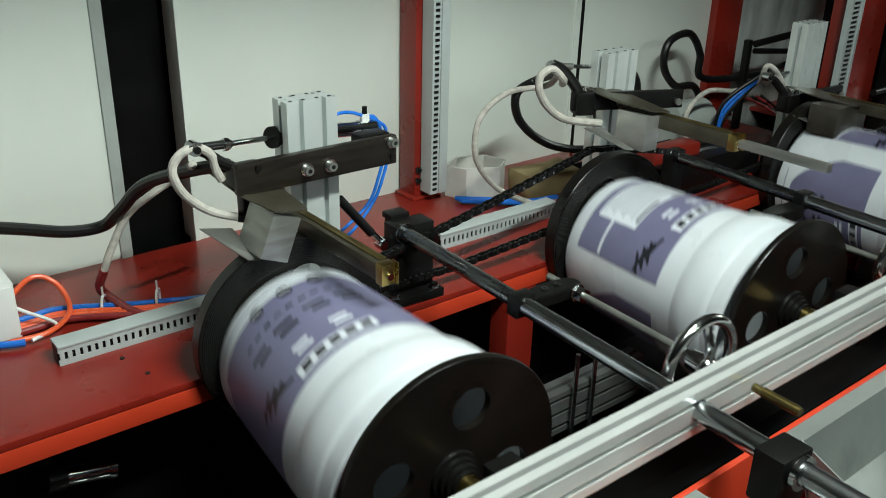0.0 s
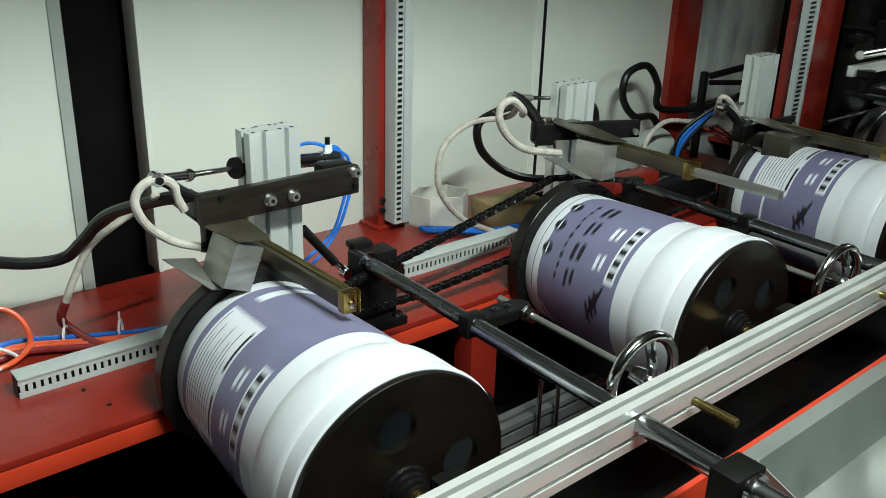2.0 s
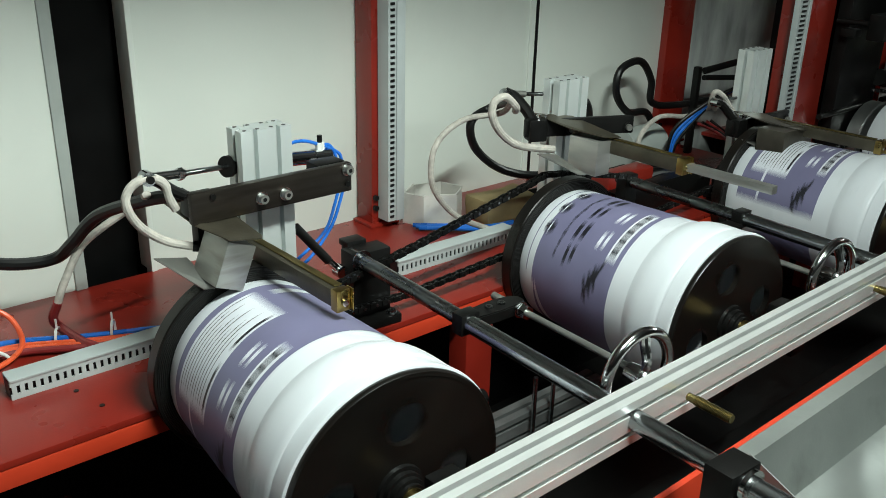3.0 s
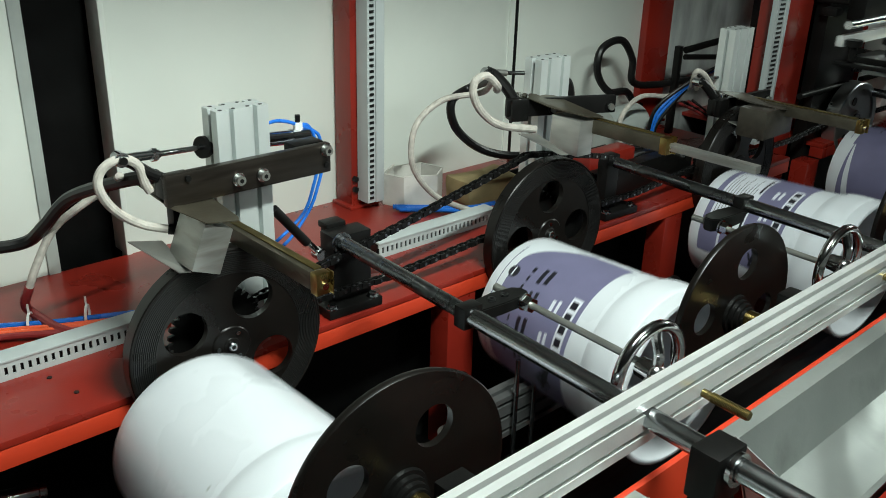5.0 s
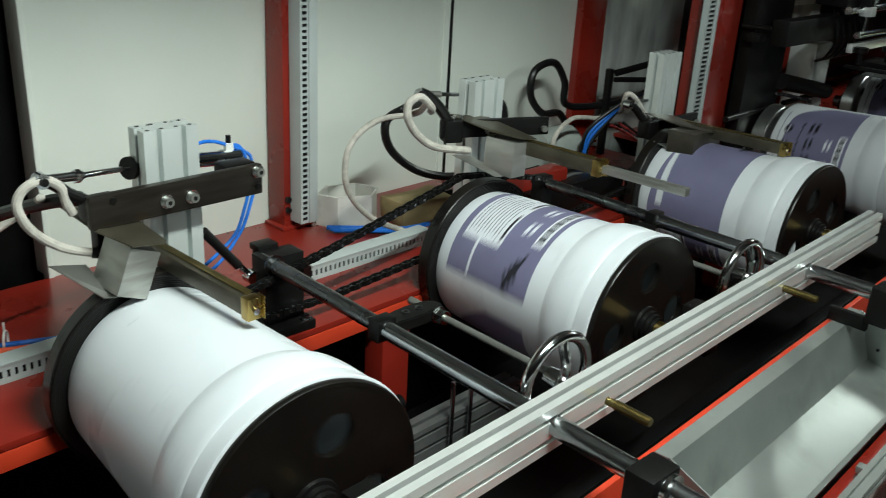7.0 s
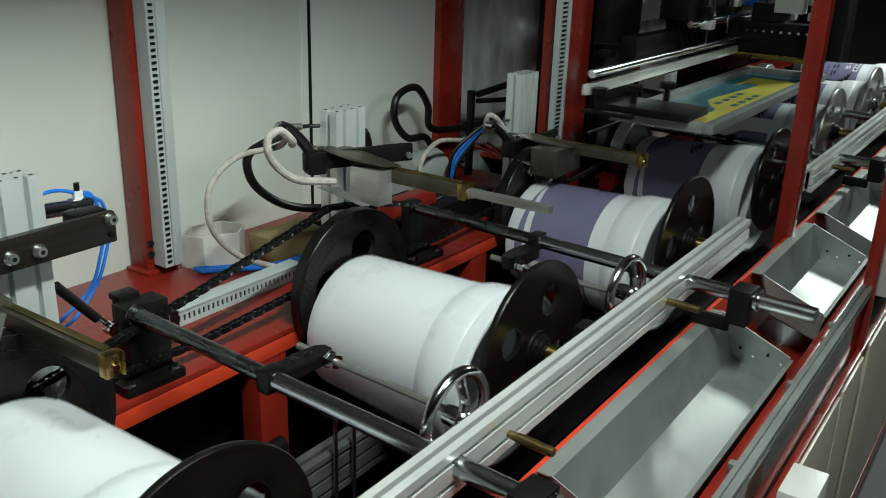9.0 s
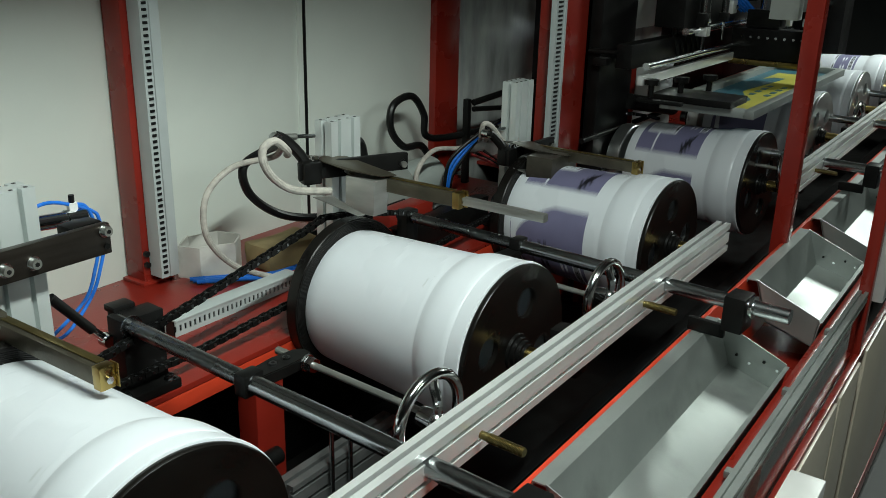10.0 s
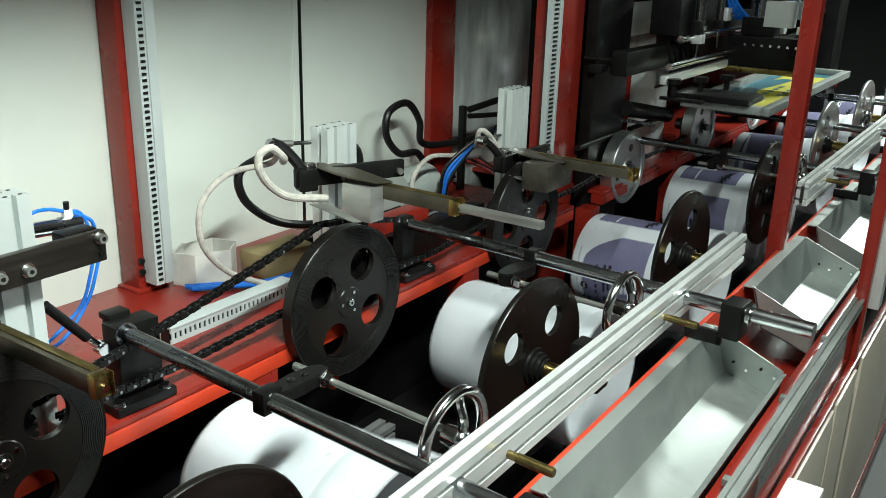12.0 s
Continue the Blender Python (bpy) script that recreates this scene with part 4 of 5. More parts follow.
def flame_head(x, z, y_tip, hood, lean, blade=0.0, wide=0.046, metal=None):
    """The sheet hood with its slotted nozzle bar; x, z: the nozzle's axis; hood: the hood's middle."""
    h = thing("flame_head", "stainless sheet hood with heat-stained nozzle bar and brass cap", "burner head", "flame heads")
    tilt = pose(*hood, 0, lean, 0)
    a = wide / 2
    bm = bmesh.new()
    box(bm, -a, a, -0.036, 0.036, -0.036, 0.033, 0.0015, tilt)
    part("hood", bm, metal or M_STEEL, h)
    hx, hy, hz = hood
    lift = 0.006 if lean else -0.004
    bm = bmesh.new()
    polygon(bm, [(hx - 0.034, hy + 0.128, hz + 0.054 + lift), (hx + 0.040, hy + 0.085, hz + 0.046 + lift), (hx + 0.046, hy - 0.030, hz + 0.028 + lift), (hx + 0.040, hy - 0.042, hz + 0.028 + lift),
                 (hx - 0.010, hy - 0.042, hz + 0.036 + lift), (hx - 0.026, hy + 0.030, hz + 0.040 + lift)], (0, 0, 0.0016))
    part("top_plate", bm, M_HOODC if metal is M_HOODC else M_NOZZLE, h)
    bm = bmesh.new()
    polygon(bm, [(hx - 0.078, hy + 0.068, hz - 0.004), (hx - 0.030, hy + 0.060, hz - 0.012), (hx - 0.028, hy - 0.020, hz - 0.034), (hx - 0.042, hy - 0.012, hz - 0.034)], (0, 0, 0.0016))
    part("lower_plate", bm, M_STEEL, h)
    bm = bmesh.new()
    box(bm, x - 0.009, x + 0.009, y_tip + 0.012, 1.12, z - 0.015, z + 0.011, 0.002)
    part("nozzle_bar", bm, M_NOZZLE, h)
    bm = bmesh.new()
    box(bm, x - 0.001, x + 0.011, y_tip + 0.02, 1.12, z + 0.0112, z + 0.0135, 0.001)
    part("nozzle_cover", bm, M_OLIVE, h, "brass cover strip")
    bm = bmesh.new()
    box(bm, x - 0.011, x + 0.011, y_tip, y_tip + 0.016, z - 0.018, z + 0.0135, 0.002)
    box(bm, x + 0.0112, x + 0.0130, y_tip - 0.005, y_tip + 0.010, z - 0.018, z + 0.0145, 0.0006)
    cap = part("end_cap", bm, M_BRASS, h, "brass end cap")
    rodpart("cap_screw", (x, y_tip - 0.005, z - 0.004), (x, y_tip + 0.001, z - 0.004), 0.005, M_CHROME, cap, 12)
    if blade:
        boxpart("guide_blade", (x - 0.004, x + 0.012, y_tip - blade, y_tip - 0.001, z - 0.010, z + 0.004), M_STEEL, h, 0.001, "bare steel guide blade")
    if lean > 10:
        boxpart("mount", (hood[0] - 0.016, hood[0] + 0.008, 1.128, 1.150, z + 0.012, z + 0.064), M_BLACK, h, 0.003)
    return h


flame_head(0.590, 1.047, 0.868, (0.528, 1.082, 1.052), 22)
flame_head(1.334, 1.106, 0.850, (1.308, 1.056, 1.086), 2, 0.172, 0.042, M_HOOD)
flame_head(2.035, 1.040, 0.795, (2.005, 1.020, 1.014), 0, 0.0, 0.135, M_HOODC)

# arm, cylinder and joints at the first column: the arm lies along the table
arm = thing("swing_arm", "bronzed flat steel arm bolted across a pale column", "arm", "swing arms")
boxpart("plate", (0.498, 0.778, 1.112, 1.126, 1.099, 1.147), M_BROWNBAR, arm, 0.003)
boxpart("top_edge", (0.498, 0.545, 1.118, 1.150, 1.108, 1.140), M_BLACK, arm, 0.003)
boxpart("back_plate", (0.722, 0.776, 1.127, 1.162, 1.114, 1.148), M_BLACK, arm, 0.004)
for bx, bz in ((0.611, 1.120), (0.652, 1.119), (0.768, 1.137)):
    rodpart("washer", (bx, 1.112, bz), (bx, 1.1095, bz), 0.0105, M_BRIGHT, arm, 20)
    rodpart("cap_bolt", (bx, 1.110, bz), (bx, 1.101, bz), 0.0072, M_STEEL, arm, 16)
    rodpart("hex_socket", (bx, 1.102, bz), (bx, 1.1004, bz), 0.0036, M_CABLE, arm, 6)
for bx, bz in ((0.531, 1.138), (0.768, 1.113)):
    rodpart("pin", (bx, 1.112, bz), (bx, 1.108, bz), 0.0045, M_BLACK, arm, 12)
bm = bmesh.new()
sweep(bm, [(0.448, 1.160, 1.172), (0.470, 1.155, 1.162), (0.490, 1.145, 1.145), (0.520, 1.135, 1.128)], 0.0085, 10, 5)
part("crank", bm, M_BLACK, arm)
rodpart("rod_eye", (0.452, 1.140, 1.172), (0.452, 1.156, 1.172), 0.0105, M_BRIGHT, arm, 24)
rodpart("rod_eye_core", (0.452, 1.134, 1.172), (0.452, 1.160, 1.172), 0.0056, M_BLACK, arm, 20)
rodpart("rod_end", (0.462, 1.150, 1.171), (0.512, 1.157, 1.166), 0.0066, M_BRIGHT, arm)
rodpart("lock_nut", (0.500, 1.155, 1.167), (0.508, 1.156, 1.166), 0.0098, M_BRIGHT, arm, 6)
rodpart("piston_rod", (0.512, 1.157, 1.166), (0.640, 1.203, 1.148), 0.0042, M_BRIGHT, arm)
rodpart("end_cover", (0.594, 1.187, 1.154), (0.612, 1.193, 1.152), 0.017, M_BLACK, arm)
rodpart("cylinder", (0.640, 1.203, 1.148), (0.770, 1.206, 1.136), 0.0120, M_CHROME, arm, 24)
rodpart("cylinder_head", (0.765, 1.206, 1.1365), (0.797, 1.207, 1.133), 0.0138, M_BRIGHT, arm, 24)
rodpart("air_fitting", (0.779, 1.206, 1.146), (0.779, 1.206, 1.160), 0.0080, M_WHITEBOX, arm, 6)
rodpart("throttle_screw", (0.779, 1.206, 1.158), (0.779, 1.206, 1.172), 0.0045, M_BLACK, arm, 10)
rodpart("stay_rod", (0.700, 1.165, 1.037), (0.762, 1.165, 0.962), 0.0080, M_BLACK, arm)
rodpart("stay_end", (0.760, 1.165, 0.965), (0.782, 1.165, 0.940), 0.0062, M_CHROME, arm)
rodpart("stay_eye", (0.787, 1.156, 0.935), (0.787, 1.174, 0.935), 0.0115, M_CHROME, arm)


def turned_arm(x, z, turn):
    """The same arm as at the first column, turned about its own column."""
    m = pose(x, 1.128, z, 0, 0, turn)
    a = thing("swing_arm", "black flat steel arm with cylinder rod beside a pale column", "arm", "swing arms", m)
    boxpart("plate", (-0.118, 0.118, -0.014, 0.0, -0.018, 0.018), M_BLACK, a, 0.003)
    boxpart("head_block", (-0.112, -0.074, -0.024, 0.016, -0.026, 0.020), M_BLACK, a, 0.006)
    for bx in (0.105, -0.02):
        rodpart("washer", (bx, -0.014, -0.004), (bx, -0.017, -0.004), 0.010, M_BLACK, a, 20)
        rodpart("cap_bolt", (bx, -0.016, -0.004), (bx, -0.024, -0.004), 0.0065, M_STEEL, a, 16)
    bm = bmesh.new()
    sweep(bm, [(-0.150, 0.030, 0.066), (-0.130, 0.024, 0.056), (-0.108, 0.010, 0.030), (-0.095, 0.0, 0.005)], 0.011, 10, 5)
    part("crank", bm, M_BLACK, a)
    rodpart("rod_eye", (-0.150, 0.014, 0.062), (-0.150, 0.034, 0.062), 0.0115, M_BRIGHT, a, 24)
    rodpart("rod_eye_core", (-0.150, 0.009, 0.062), (-0.150, 0.039, 0.062), 0.0062, M_BLACK, a, 20)
    rodpart("rod_end", (-0.138, 0.030, 0.063), (-0.105, 0.036, 0.060), 0.0065, M_STEEL, a)
    rodpart("piston_rod", (-0.105, 0.036, 0.060), (-0.030, 0.052, 0.054), 0.0040, M_DARKBAR, a)
    for q in (-0.09, -0.075):
        rodpart("clamp_screw", (q, -0.012, 0.021), (q, -0.012, 0.029), 0.0045, M_CHROME, a, 10)
    return a


turned_arm(1.352, 1.122, -26)
turned_arm(2.060, 1.030, -4)
ring_hose = bmesh.new()
sweep(ring_hose, [(1.430, 1.20, 1.06), (1.438, 1.20, 1.12), (1.455, 1.20, 1.145), (1.472, 1.20, 1.12), (1.475, 1.20, 1.06)], 0.008, 10, 6)
tagged(part("air_hose", ring_hose, M_CABLE), "short black hose bent over a chrome fitting", "hose", "cables")
rf = bmesh.new()
rod(rf, (1.452, 1.20, 1.03), (1.452, 1.20, 1.075), 0.011, 12)
rod(rf, (1.452, 1.20, 1.07), (1.452, 1.20, 1.10), 0.006, 12)
tagged(part("air_fitting", rf, M_CHROME), "chrome air fitting beside a column", "fitting")

lj = thing("arm_joint", "chrome rod eye on a black swing arm end", "joint")
rodpart("eye", (0.10, 1.12, 1.135), (0.10, 1.15, 1.135), 0.030, M_STEEL, lj, 28)
rodpart("core", (0.10, 1.112, 1.135), (0.10, 1.155, 1.135), 0.014, M_BLACK, lj, 24)
boxpart("arm_end", (-0.22, 0.10, 1.125, 1.16, 1.13, 1.175), M_BLACK, lj, 0.006)
for k in range(-1, 4):
    gx = 0.30 + 0.72 * k
    gb = thing("lift_cylinder", "steel cylinder with chrome rod under the table edge", "cylinder", "lift cylinders", pose(gx, 1.06, 0.50))
    rodpart("barrel", (0, 0, -0.15), (0, 0, 0.02), 0.030, M_STEEL, gb, 24)
    rodpart("rod", (0, 0, 0.02), (0, 0, 0.13), 0.010, M_CHROME, gb, 16)
    rodpart("clevis", (-0.03, 0, 0.13), (0.03, 0, 0.13), 0.017, M_BLACK, gb, 18)

uc = thing("air_cylinder", "short chrome air cylinder under the table edge, oily", "cylinder", "air cylinders")
rodpart("barrel", (0.215, 1.190, 0.686), (0.288, 1.195, 0.667), 0.0150, M_CHROME, uc, 24)
rodpart("end_cap", (0.190, 1.188, 0.692), (0.217, 1.190, 0.6855), 0.0200, M_BLACK, uc, 24)
rodpart("end_ring", (0.282, 1.1945, 0.6686), (0.292, 1.195, 0.666), 0.0175, M_BRIGHT, uc, 24)
boxpart("mount", (0.225, 0.260, 1.200, 1.2395, 0.655, 0.690), M_BLACK, uc, 0.003)

# ---- hoses and cables ----


def cable(points, r, mat, label, name="cable", ribs=0.0, steps=10):
    bm = bmesh.new()
    sweep(bm, points, r, 10, steps, ribs)
    return tagged(part(name, bm, mat), label, "cable", "cables")


cable([(0.489, 1.145, 1.118), (0.482, 1.145, 1.134), (0.475, 1.145, 1.160), (0.453, 1.145, 1.173), (0.429, 1.145, 1.166), (0.417, 1.145, 1.147), (0.423, 1.145, 1.121), (0.441, 1.145, 1.096), (0.471, 1.142, 1.073), (0.510, 1.135, 1.058)],
      0.0066, M_BRAID, "white braided sleeve looping to the flame head", "braided_cable", 0.02, 14)
cable([(0.506, 1.136, 1.0595), (0.535, 1.12, 1.055), (0.56, 1.09, 1.055)], 0.008, M_CABLE, "black end of the braided cable")
cable([(0.470, 1.20, 1.130), (0.510, 1.36, 1.060), (0.470, 1.40, 1.020), (0.435, 1.42, 0.985), (0.398, 1.41, 0.935), (0.382, 1.41, 0.90)],
      0.0065, M_BRAID, "white braided cable hanging from the arm", "braided_cable", 0.02, 14)
cable([(0.382, 1.41, 0.902), (0.374, 1.42, 0.870), (0.385, 1.42, 0.848), (0.405, 1.34, 0.842), (0.445, 1.30, 0.842), (0.49, 1.285, 0.852)], 0.008, M_REDSLEEVE, "dark red heat-shrunk cable on the red table")
cable([(-0.2, 1.46, 1.08), (0.1, 1.46, 1.035), (0.26, 1.46, 0.990), (0.344, 1.46, 0.964), (0.400, 1.45, 0.964), (0.420, 1.41, 1.000), (0.448, 1.35, 1.060), (0.480, 1.22, 1.115), (0.505, 1.155, 1.135)], 0.0105, M_CABLE, "thick black hose hanging before the white wall")
cable([(1.199, 1.158, 1.166), (1.190, 1.15, 1.178), (1.160, 1.15, 1.200), (1.131, 1.15, 1.191), (1.131, 1.15, 1.162), (1.157, 1.15, 1.128), (1.203, 1.145, 1.099), (1.285, 1.13, 1.082)], 0.0076, M_BRAID,
      "white braided sleeve looping to the flame head", "braided_cable", 0.02, 14)
cable([(1.250, 1.22, 1.165), (1.340, 1.34, 1.108), (1.240, 1.35, 1.105), (1.170, 1.35, 1.070), (1.150, 1.35, 1.015), (1.165, 1.35, 0.955), (1.225, 1.345, 0.890), (1.305, 1.31, 0.848)], 0.0065, M_BRAID,
      "white braided cable hanging down to the table", "braided_cable", 0.02, 14)
cable([(1.31, 1.31, 0.85), (1.37, 1.30, 0.845), (1.44, 1.30, 0.845)], 0.008, M_REDSLEEVE, "dark red heat-shrunk cable on the red table")
cable([(1.290, 1.24, 1.165), (1.330, 1.36, 1.118), (1.272, 1.36, 1.095), (1.285, 1.36, 1.035), (1.360, 1.36, 0.975), (1.450, 1.35, 0.943), (1.560, 1.32, 0.935)], 0.0095, M_CABLE, "thick black hose drooping behind the arm")
cable([(2.45, 1.46, 0.985), (2.22, 1.49, 0.985), (2.118, 1.50, 1.005), (2.105, 1.50, 1.070), (2.045, 1.50, 1.130), (1.960, 1.50, 1.115), (1.950, 1.50, 1.050), (2.010, 1.50, 0.990), (2.10, 1.50, 0.975), (2.13, 1.48, 0.90), (2.13, 1.48, 0.84)],
      0.0105, M_CABLE, "thick black hose with a loop before the white wall")
cable([(1.930, 1.19, 1.075), (1.910, 1.17, 1.115), (1.935, 1.16, 1.105), (1.985, 1.15, 1.055), (2.04, 1.13, 1.015), (2.06, 1.08, 1.006), (2.03, 1.05, 1.004)], 0.0065, M_BRAID, "white braided sleeve dropping to the flame head", "braided_cable", 0.02, 14)
cable([(1.880, 1.34, 0.86), (1.870, 1.35, 0.960), (1.945, 1.35, 1.012), (2.05, 1.33, 1.005), (2.08, 1.29, 1.03), (2.02, 1.23, 1.065), (1.97, 1.20, 1.060)], 0.0065, M_BRAID, "white braided cable arched over the table", "braided_cable", 0.02, 14)
for i in range(4):
    o = 0.010 * i
    cable([(2.10 + o, 1.22, 1.10), (2.06 + o, 1.28, 1.05), (2.00 + o, 1.33, 0.98 - o), (1.985 + o, 1.34, 0.90), (1.99 + 2 * o, 1.36, 0.845)], 0.005, M_BLUE if i % 3 else M_CABLE, "bundled blue wires hanging behind a column")
for i in range(4):
    o = 0.02 * i
    cable([(2.06 + o, 1.30, 0.99), (2.12 + 0.5 * o, 1.26, 0.955), (2.16 + o, 1.22, 0.90), (2.12, 1.20, 0.85)], 0.004, M_CABLE if i % 2 else M_REDSLEEVE, "loose dark wires behind the flame head")
for i in range(2):
    o = 0.010 * i
    cable([(0.782, 1.206, 1.156), (0.800 + o, 1.206, 1.150 - o), (0.812 + o, 1.206, 1.125), (0.816 + o, 1.206, 1.080), (0.806 + o, 1.206, 1.042), (0.784 + o, 1.206, 0.998), (0.728 + 1.5 * o, 1.206, 0.960 - o), (0.70, 1.215, 0.945)], 0.0029, M_BLUE, "bright blue air hose curving down to the table", "air_hose")
cable([(0.700, 1.205, 1.160), (0.728, 1.205, 1.168), (0.752, 1.205, 1.166), (0.776, 1.205, 1.157)], 0.0029, M_BLUE, "bright blue air hose at the cylinder", "air_hose")
for i in range(3):
    o = 0.012 * i
    cable([(1.20, 1.47 - o, 0.838), (1.26, 1.42 - o, 0.838), (1.33, 1.36 - o, 0.838), (1.40, 1.34 - o, 0.84)], 0.005, M_BLUE, "blue air hose lying on the red table", "air_hose")
for i, (mat, y) in enumerate(((M_BLUE, 1.415), (M_ORTUBE, 1.395), (M_ORTUBE, 1.382), (M_REDSLEEVE, 1.372))):
    cable([(-0.3, y + 0.05, 0.838), (0.20, y + 0.02, 0.838), (0.30, y + 0.02, 0.840), (0.40, y - 0.03, 0.840), (0.50, y - 0.07, 0.838), (0.56, y - 0.09, 0.836)], 0.006, mat, "coloured tube lying on the red table", "air_hose")
cable([(0.20, 1.44, 0.842), (0.27, 1.45, 0.90), (0.31, 1.44, 0.885), (0.315, 1.40, 0.85), (0.27, 1.36, 0.842), (0.21, 1.36, 0.842)], 0.0045, M_ORTUBE, "orange tube curling out of the white box", "air_hose")
cable([(0.20, 1.42, 0.90), (0.245, 1.40, 0.87), (0.285, 1.37, 0.845), (0.24, 1.35, 0.84)], 0.003, M_WHITEBOX, "thin white wire beside the box")
cable([(-0.2, 1.40, 0.84), (0.1, 1.39, 0.84), (0.23, 1.35, 0.84)], 0.006, M_BLUE, "blue air hose lying on the red table", "air_hose")
jb = thing("junction_box", "white plastic junction box standing on the red table", "junction box")
boxpart("case", (-0.02, 0.235, 1.385, 1.46, SHELF, SHELF + 0.10), M_WHITEBOX, jb, 0.004)
boxpart("lid", (-0.015, 0.230, 1.381, 1.385, SHELF + 0.006, SHELF + 0.094), M_WHITEBOX, jb, 0.002)
for x, y in ((0.372, 1.402), (0.455, 1.372)):
    bm = bmesh.new()
    lathe(bm, [(-0.002, 0.017), (-0.002, 0.019), (0.002, 0.019), (0.002, 0.017)], 20, True)
    box(bm, -0.0015, 0.0015, -0.0015, 0.0015, 0.018, 0.034)
    tagged(part("cable_tie", bm, M_WHITEBOX, m=pose(x, y, 0.842, 0, 0, 60)), "white cable tie round the coloured tubes", "cable tie", "cable ties")
mot = thing("gear_motor", "grey gear motor behind a column", "motor")
rodpart("motor_body", (1.93, 1.44, 0.905), (2.06, 1.44, 0.905), 0.058, M_SEAM, mot, 32)
rodpart("flange", (1.90, 1.44, 0.905), (1.93, 1.44, 0.905), 0.066, M_SEAM, mot, 32)
boxpart("mount", (1.92, 2.06, 1.39, 1.49, SHELF, SHELF + 0.03), M_SEAM, mot, 0.003)
hk = thing("wall_bracket", "black angled steel bracket beside the red post", "bracket")
boxpart("upright", (2.280, 2.300, 1.46, 1.48, SHELF, 1.095), M_BLACK, hk, 0.004)
rodpart("gas_strut", (2.295, 1.45, 1.085), (2.66, 1.40, 1.125), 0.010, M_BLACK, hk)
rodpart("strut_rod", (2.295, 1.45, 1.065), (2.56, 1.40, 1.045), 0.008, M_BLACK, hk)
rt = bmesh.new()
box(rt, 1.62, 1.80, 1.242, 1.300, SHELF + 0.041, SHELF + 0.100, 0.010)
tagged(part("red_cover", rt, M_RED), "rounded red plastic cover resting on the cable tray", "cover")

# ---- drive chains ----


def chain(points, y, label):
    """Roller chain along (x, z) points."""
    c = thing("drive_chain", label, "chain", "drive chains")
    bm = bmesh.new()
    bo = bmesh.new()
    n = 0
    for (ax, az), (bx, bz) in zip(points, points[1:]):
        length = math.hypot(bx - ax, bz - az)
        cnt = max(1, int(length / 0.0127))
        ang = math.atan2(bz - az, bx - ax)
        for i in range(cnt):
            u = (i + 0.5) / cnt
            t = pose(ax + (bx - ax) * u, y, az + (bz - az) * u) @ Matrix.Rotation(-ang, 4, "Y")
            w = 0.0065 if n % 2 else 0.0045
            for s in (-1, 1):
                box(bm, -0.0085, 0.0085, s * w - 0.0008, s * w + 0.0008, -0.0052, 0.0052, 0, t)
            if n % 2:
                rod(bo, t @ Vector((0.0063, -0.0085, 0)), t @ Vector((0.0063, 0.0085, 0)), 0.0030, 8)
            else:
                rod(bo, t @ Vector((0.0063, -0.0045, 0)), t @ Vector((0.0063, 0.0045, 0)), 0.0042, 8)
            n += 1
    tagged(part("chain_run", bm, M_BLACK, c), kind="stuff")
    tagged(part("roller_run", bo, M_DARKBAR, c), kind="stuff")
    return c


CHAIN_Y = 1.130
for k in range(0, 4):
    x = AXIS_X + PITCH * k
    sx = x + PITCH
    top = [(x + 0.05, 0.905), (x + 0.21, 0.931), (x + 0.38, 0.961), (sx - 0.065, 1.020), (sx - 0.02, 1.032), (sx + 0.04, 1.024), (sx + 0.20, 0.990), (sx + 0.26, 0.975)]
    if k == 0:
        chain(top, CHAIN_Y, "black oiled roller chain slanting over the red table")
    else:
        chain(top[4:], CHAIN_Y, "black oiled roller chain slanting over the red table")
    chain([(x + 0.12, 0.872), (x + 0.37, 0.868), (sx - 0.09, 0.884), (sx - 0.02, 0.900)], CHAIN_Y, "black oiled roller chain, return run above the table edge")
ten = thing("chain_tensioner", "black chain tensioner block with chrome screw above the second pail", "tensioner")
boxpart("block", (1.36, 1.44, 1.10, 1.17, SHELF, 0.955), M_BLACK, ten, 0.005)
for x in (1.375, 1.405):
    rodpart("screw", (x, 1.085, 0.965), (x, 1.135, 0.965), 0.009, M_CHROME, ten, 14)
    rodpart("screw_head", (x, 1.080, 0.963), (x, 1.094, 0.963), 0.013, M_STEEL, ten, 6)

# ---- printing unit ----
gan = thing("print_gantry", "black steel gantry of the screen printing unit with beams and cylinders", "printing unit")
boxpart("beam", (2.85, 5.2, 1.02, 1.12, 1.30, 1.42), M_BLACK, gan, 0.004)
boxpart("upper_beam", (2.85, 5.2, 1.05, 1.20, 1.60, 1.75), M_BLACK, gan, 0.004)
boxpart("white_beam", (2.85, 4.6, 1.10, 1.15, 1.47, 1.56), M_WHITEPAINT, gan, 0.004)
boxpart("far_post", (4.9, 5.1, 0.95, 1.15, 0.0, 2.04), M_BLACK, gan, 0.004)
boxpart("red_stand", (3.50, 3.72, 1.42, 1.49, SHELF, 1.12), M_RED, gan, 0.004)
boxpart("mount_block", (3.17, 3.30, 1.20, 1.30, SHELF, 1.14), M_ALU, gan, 0.006)
boxpart("clear_panel", (3.42, 3.90, 1.50, 1.51, SHELF, 1.32), M_SMOKE, gan, 0.002, "grey acrylic panel")
boxpart("lower_beam", (2.56, 3.20, 1.065, 1.115, 1.195, 1.268), M_BLACK, gan, 0.004)
boxpart("light_plate", (3.35, 4.25, 1.44, 1.46, SHELF + 0.40, 1.36), M_WHITEPAINT, gan, 0.003, "pale painted plate")
rodpart("drive_cylinder", (2.78, 1.15, 1.062), (3.18, 1.15, 0.985), 0.026, M_BLACK, gan)
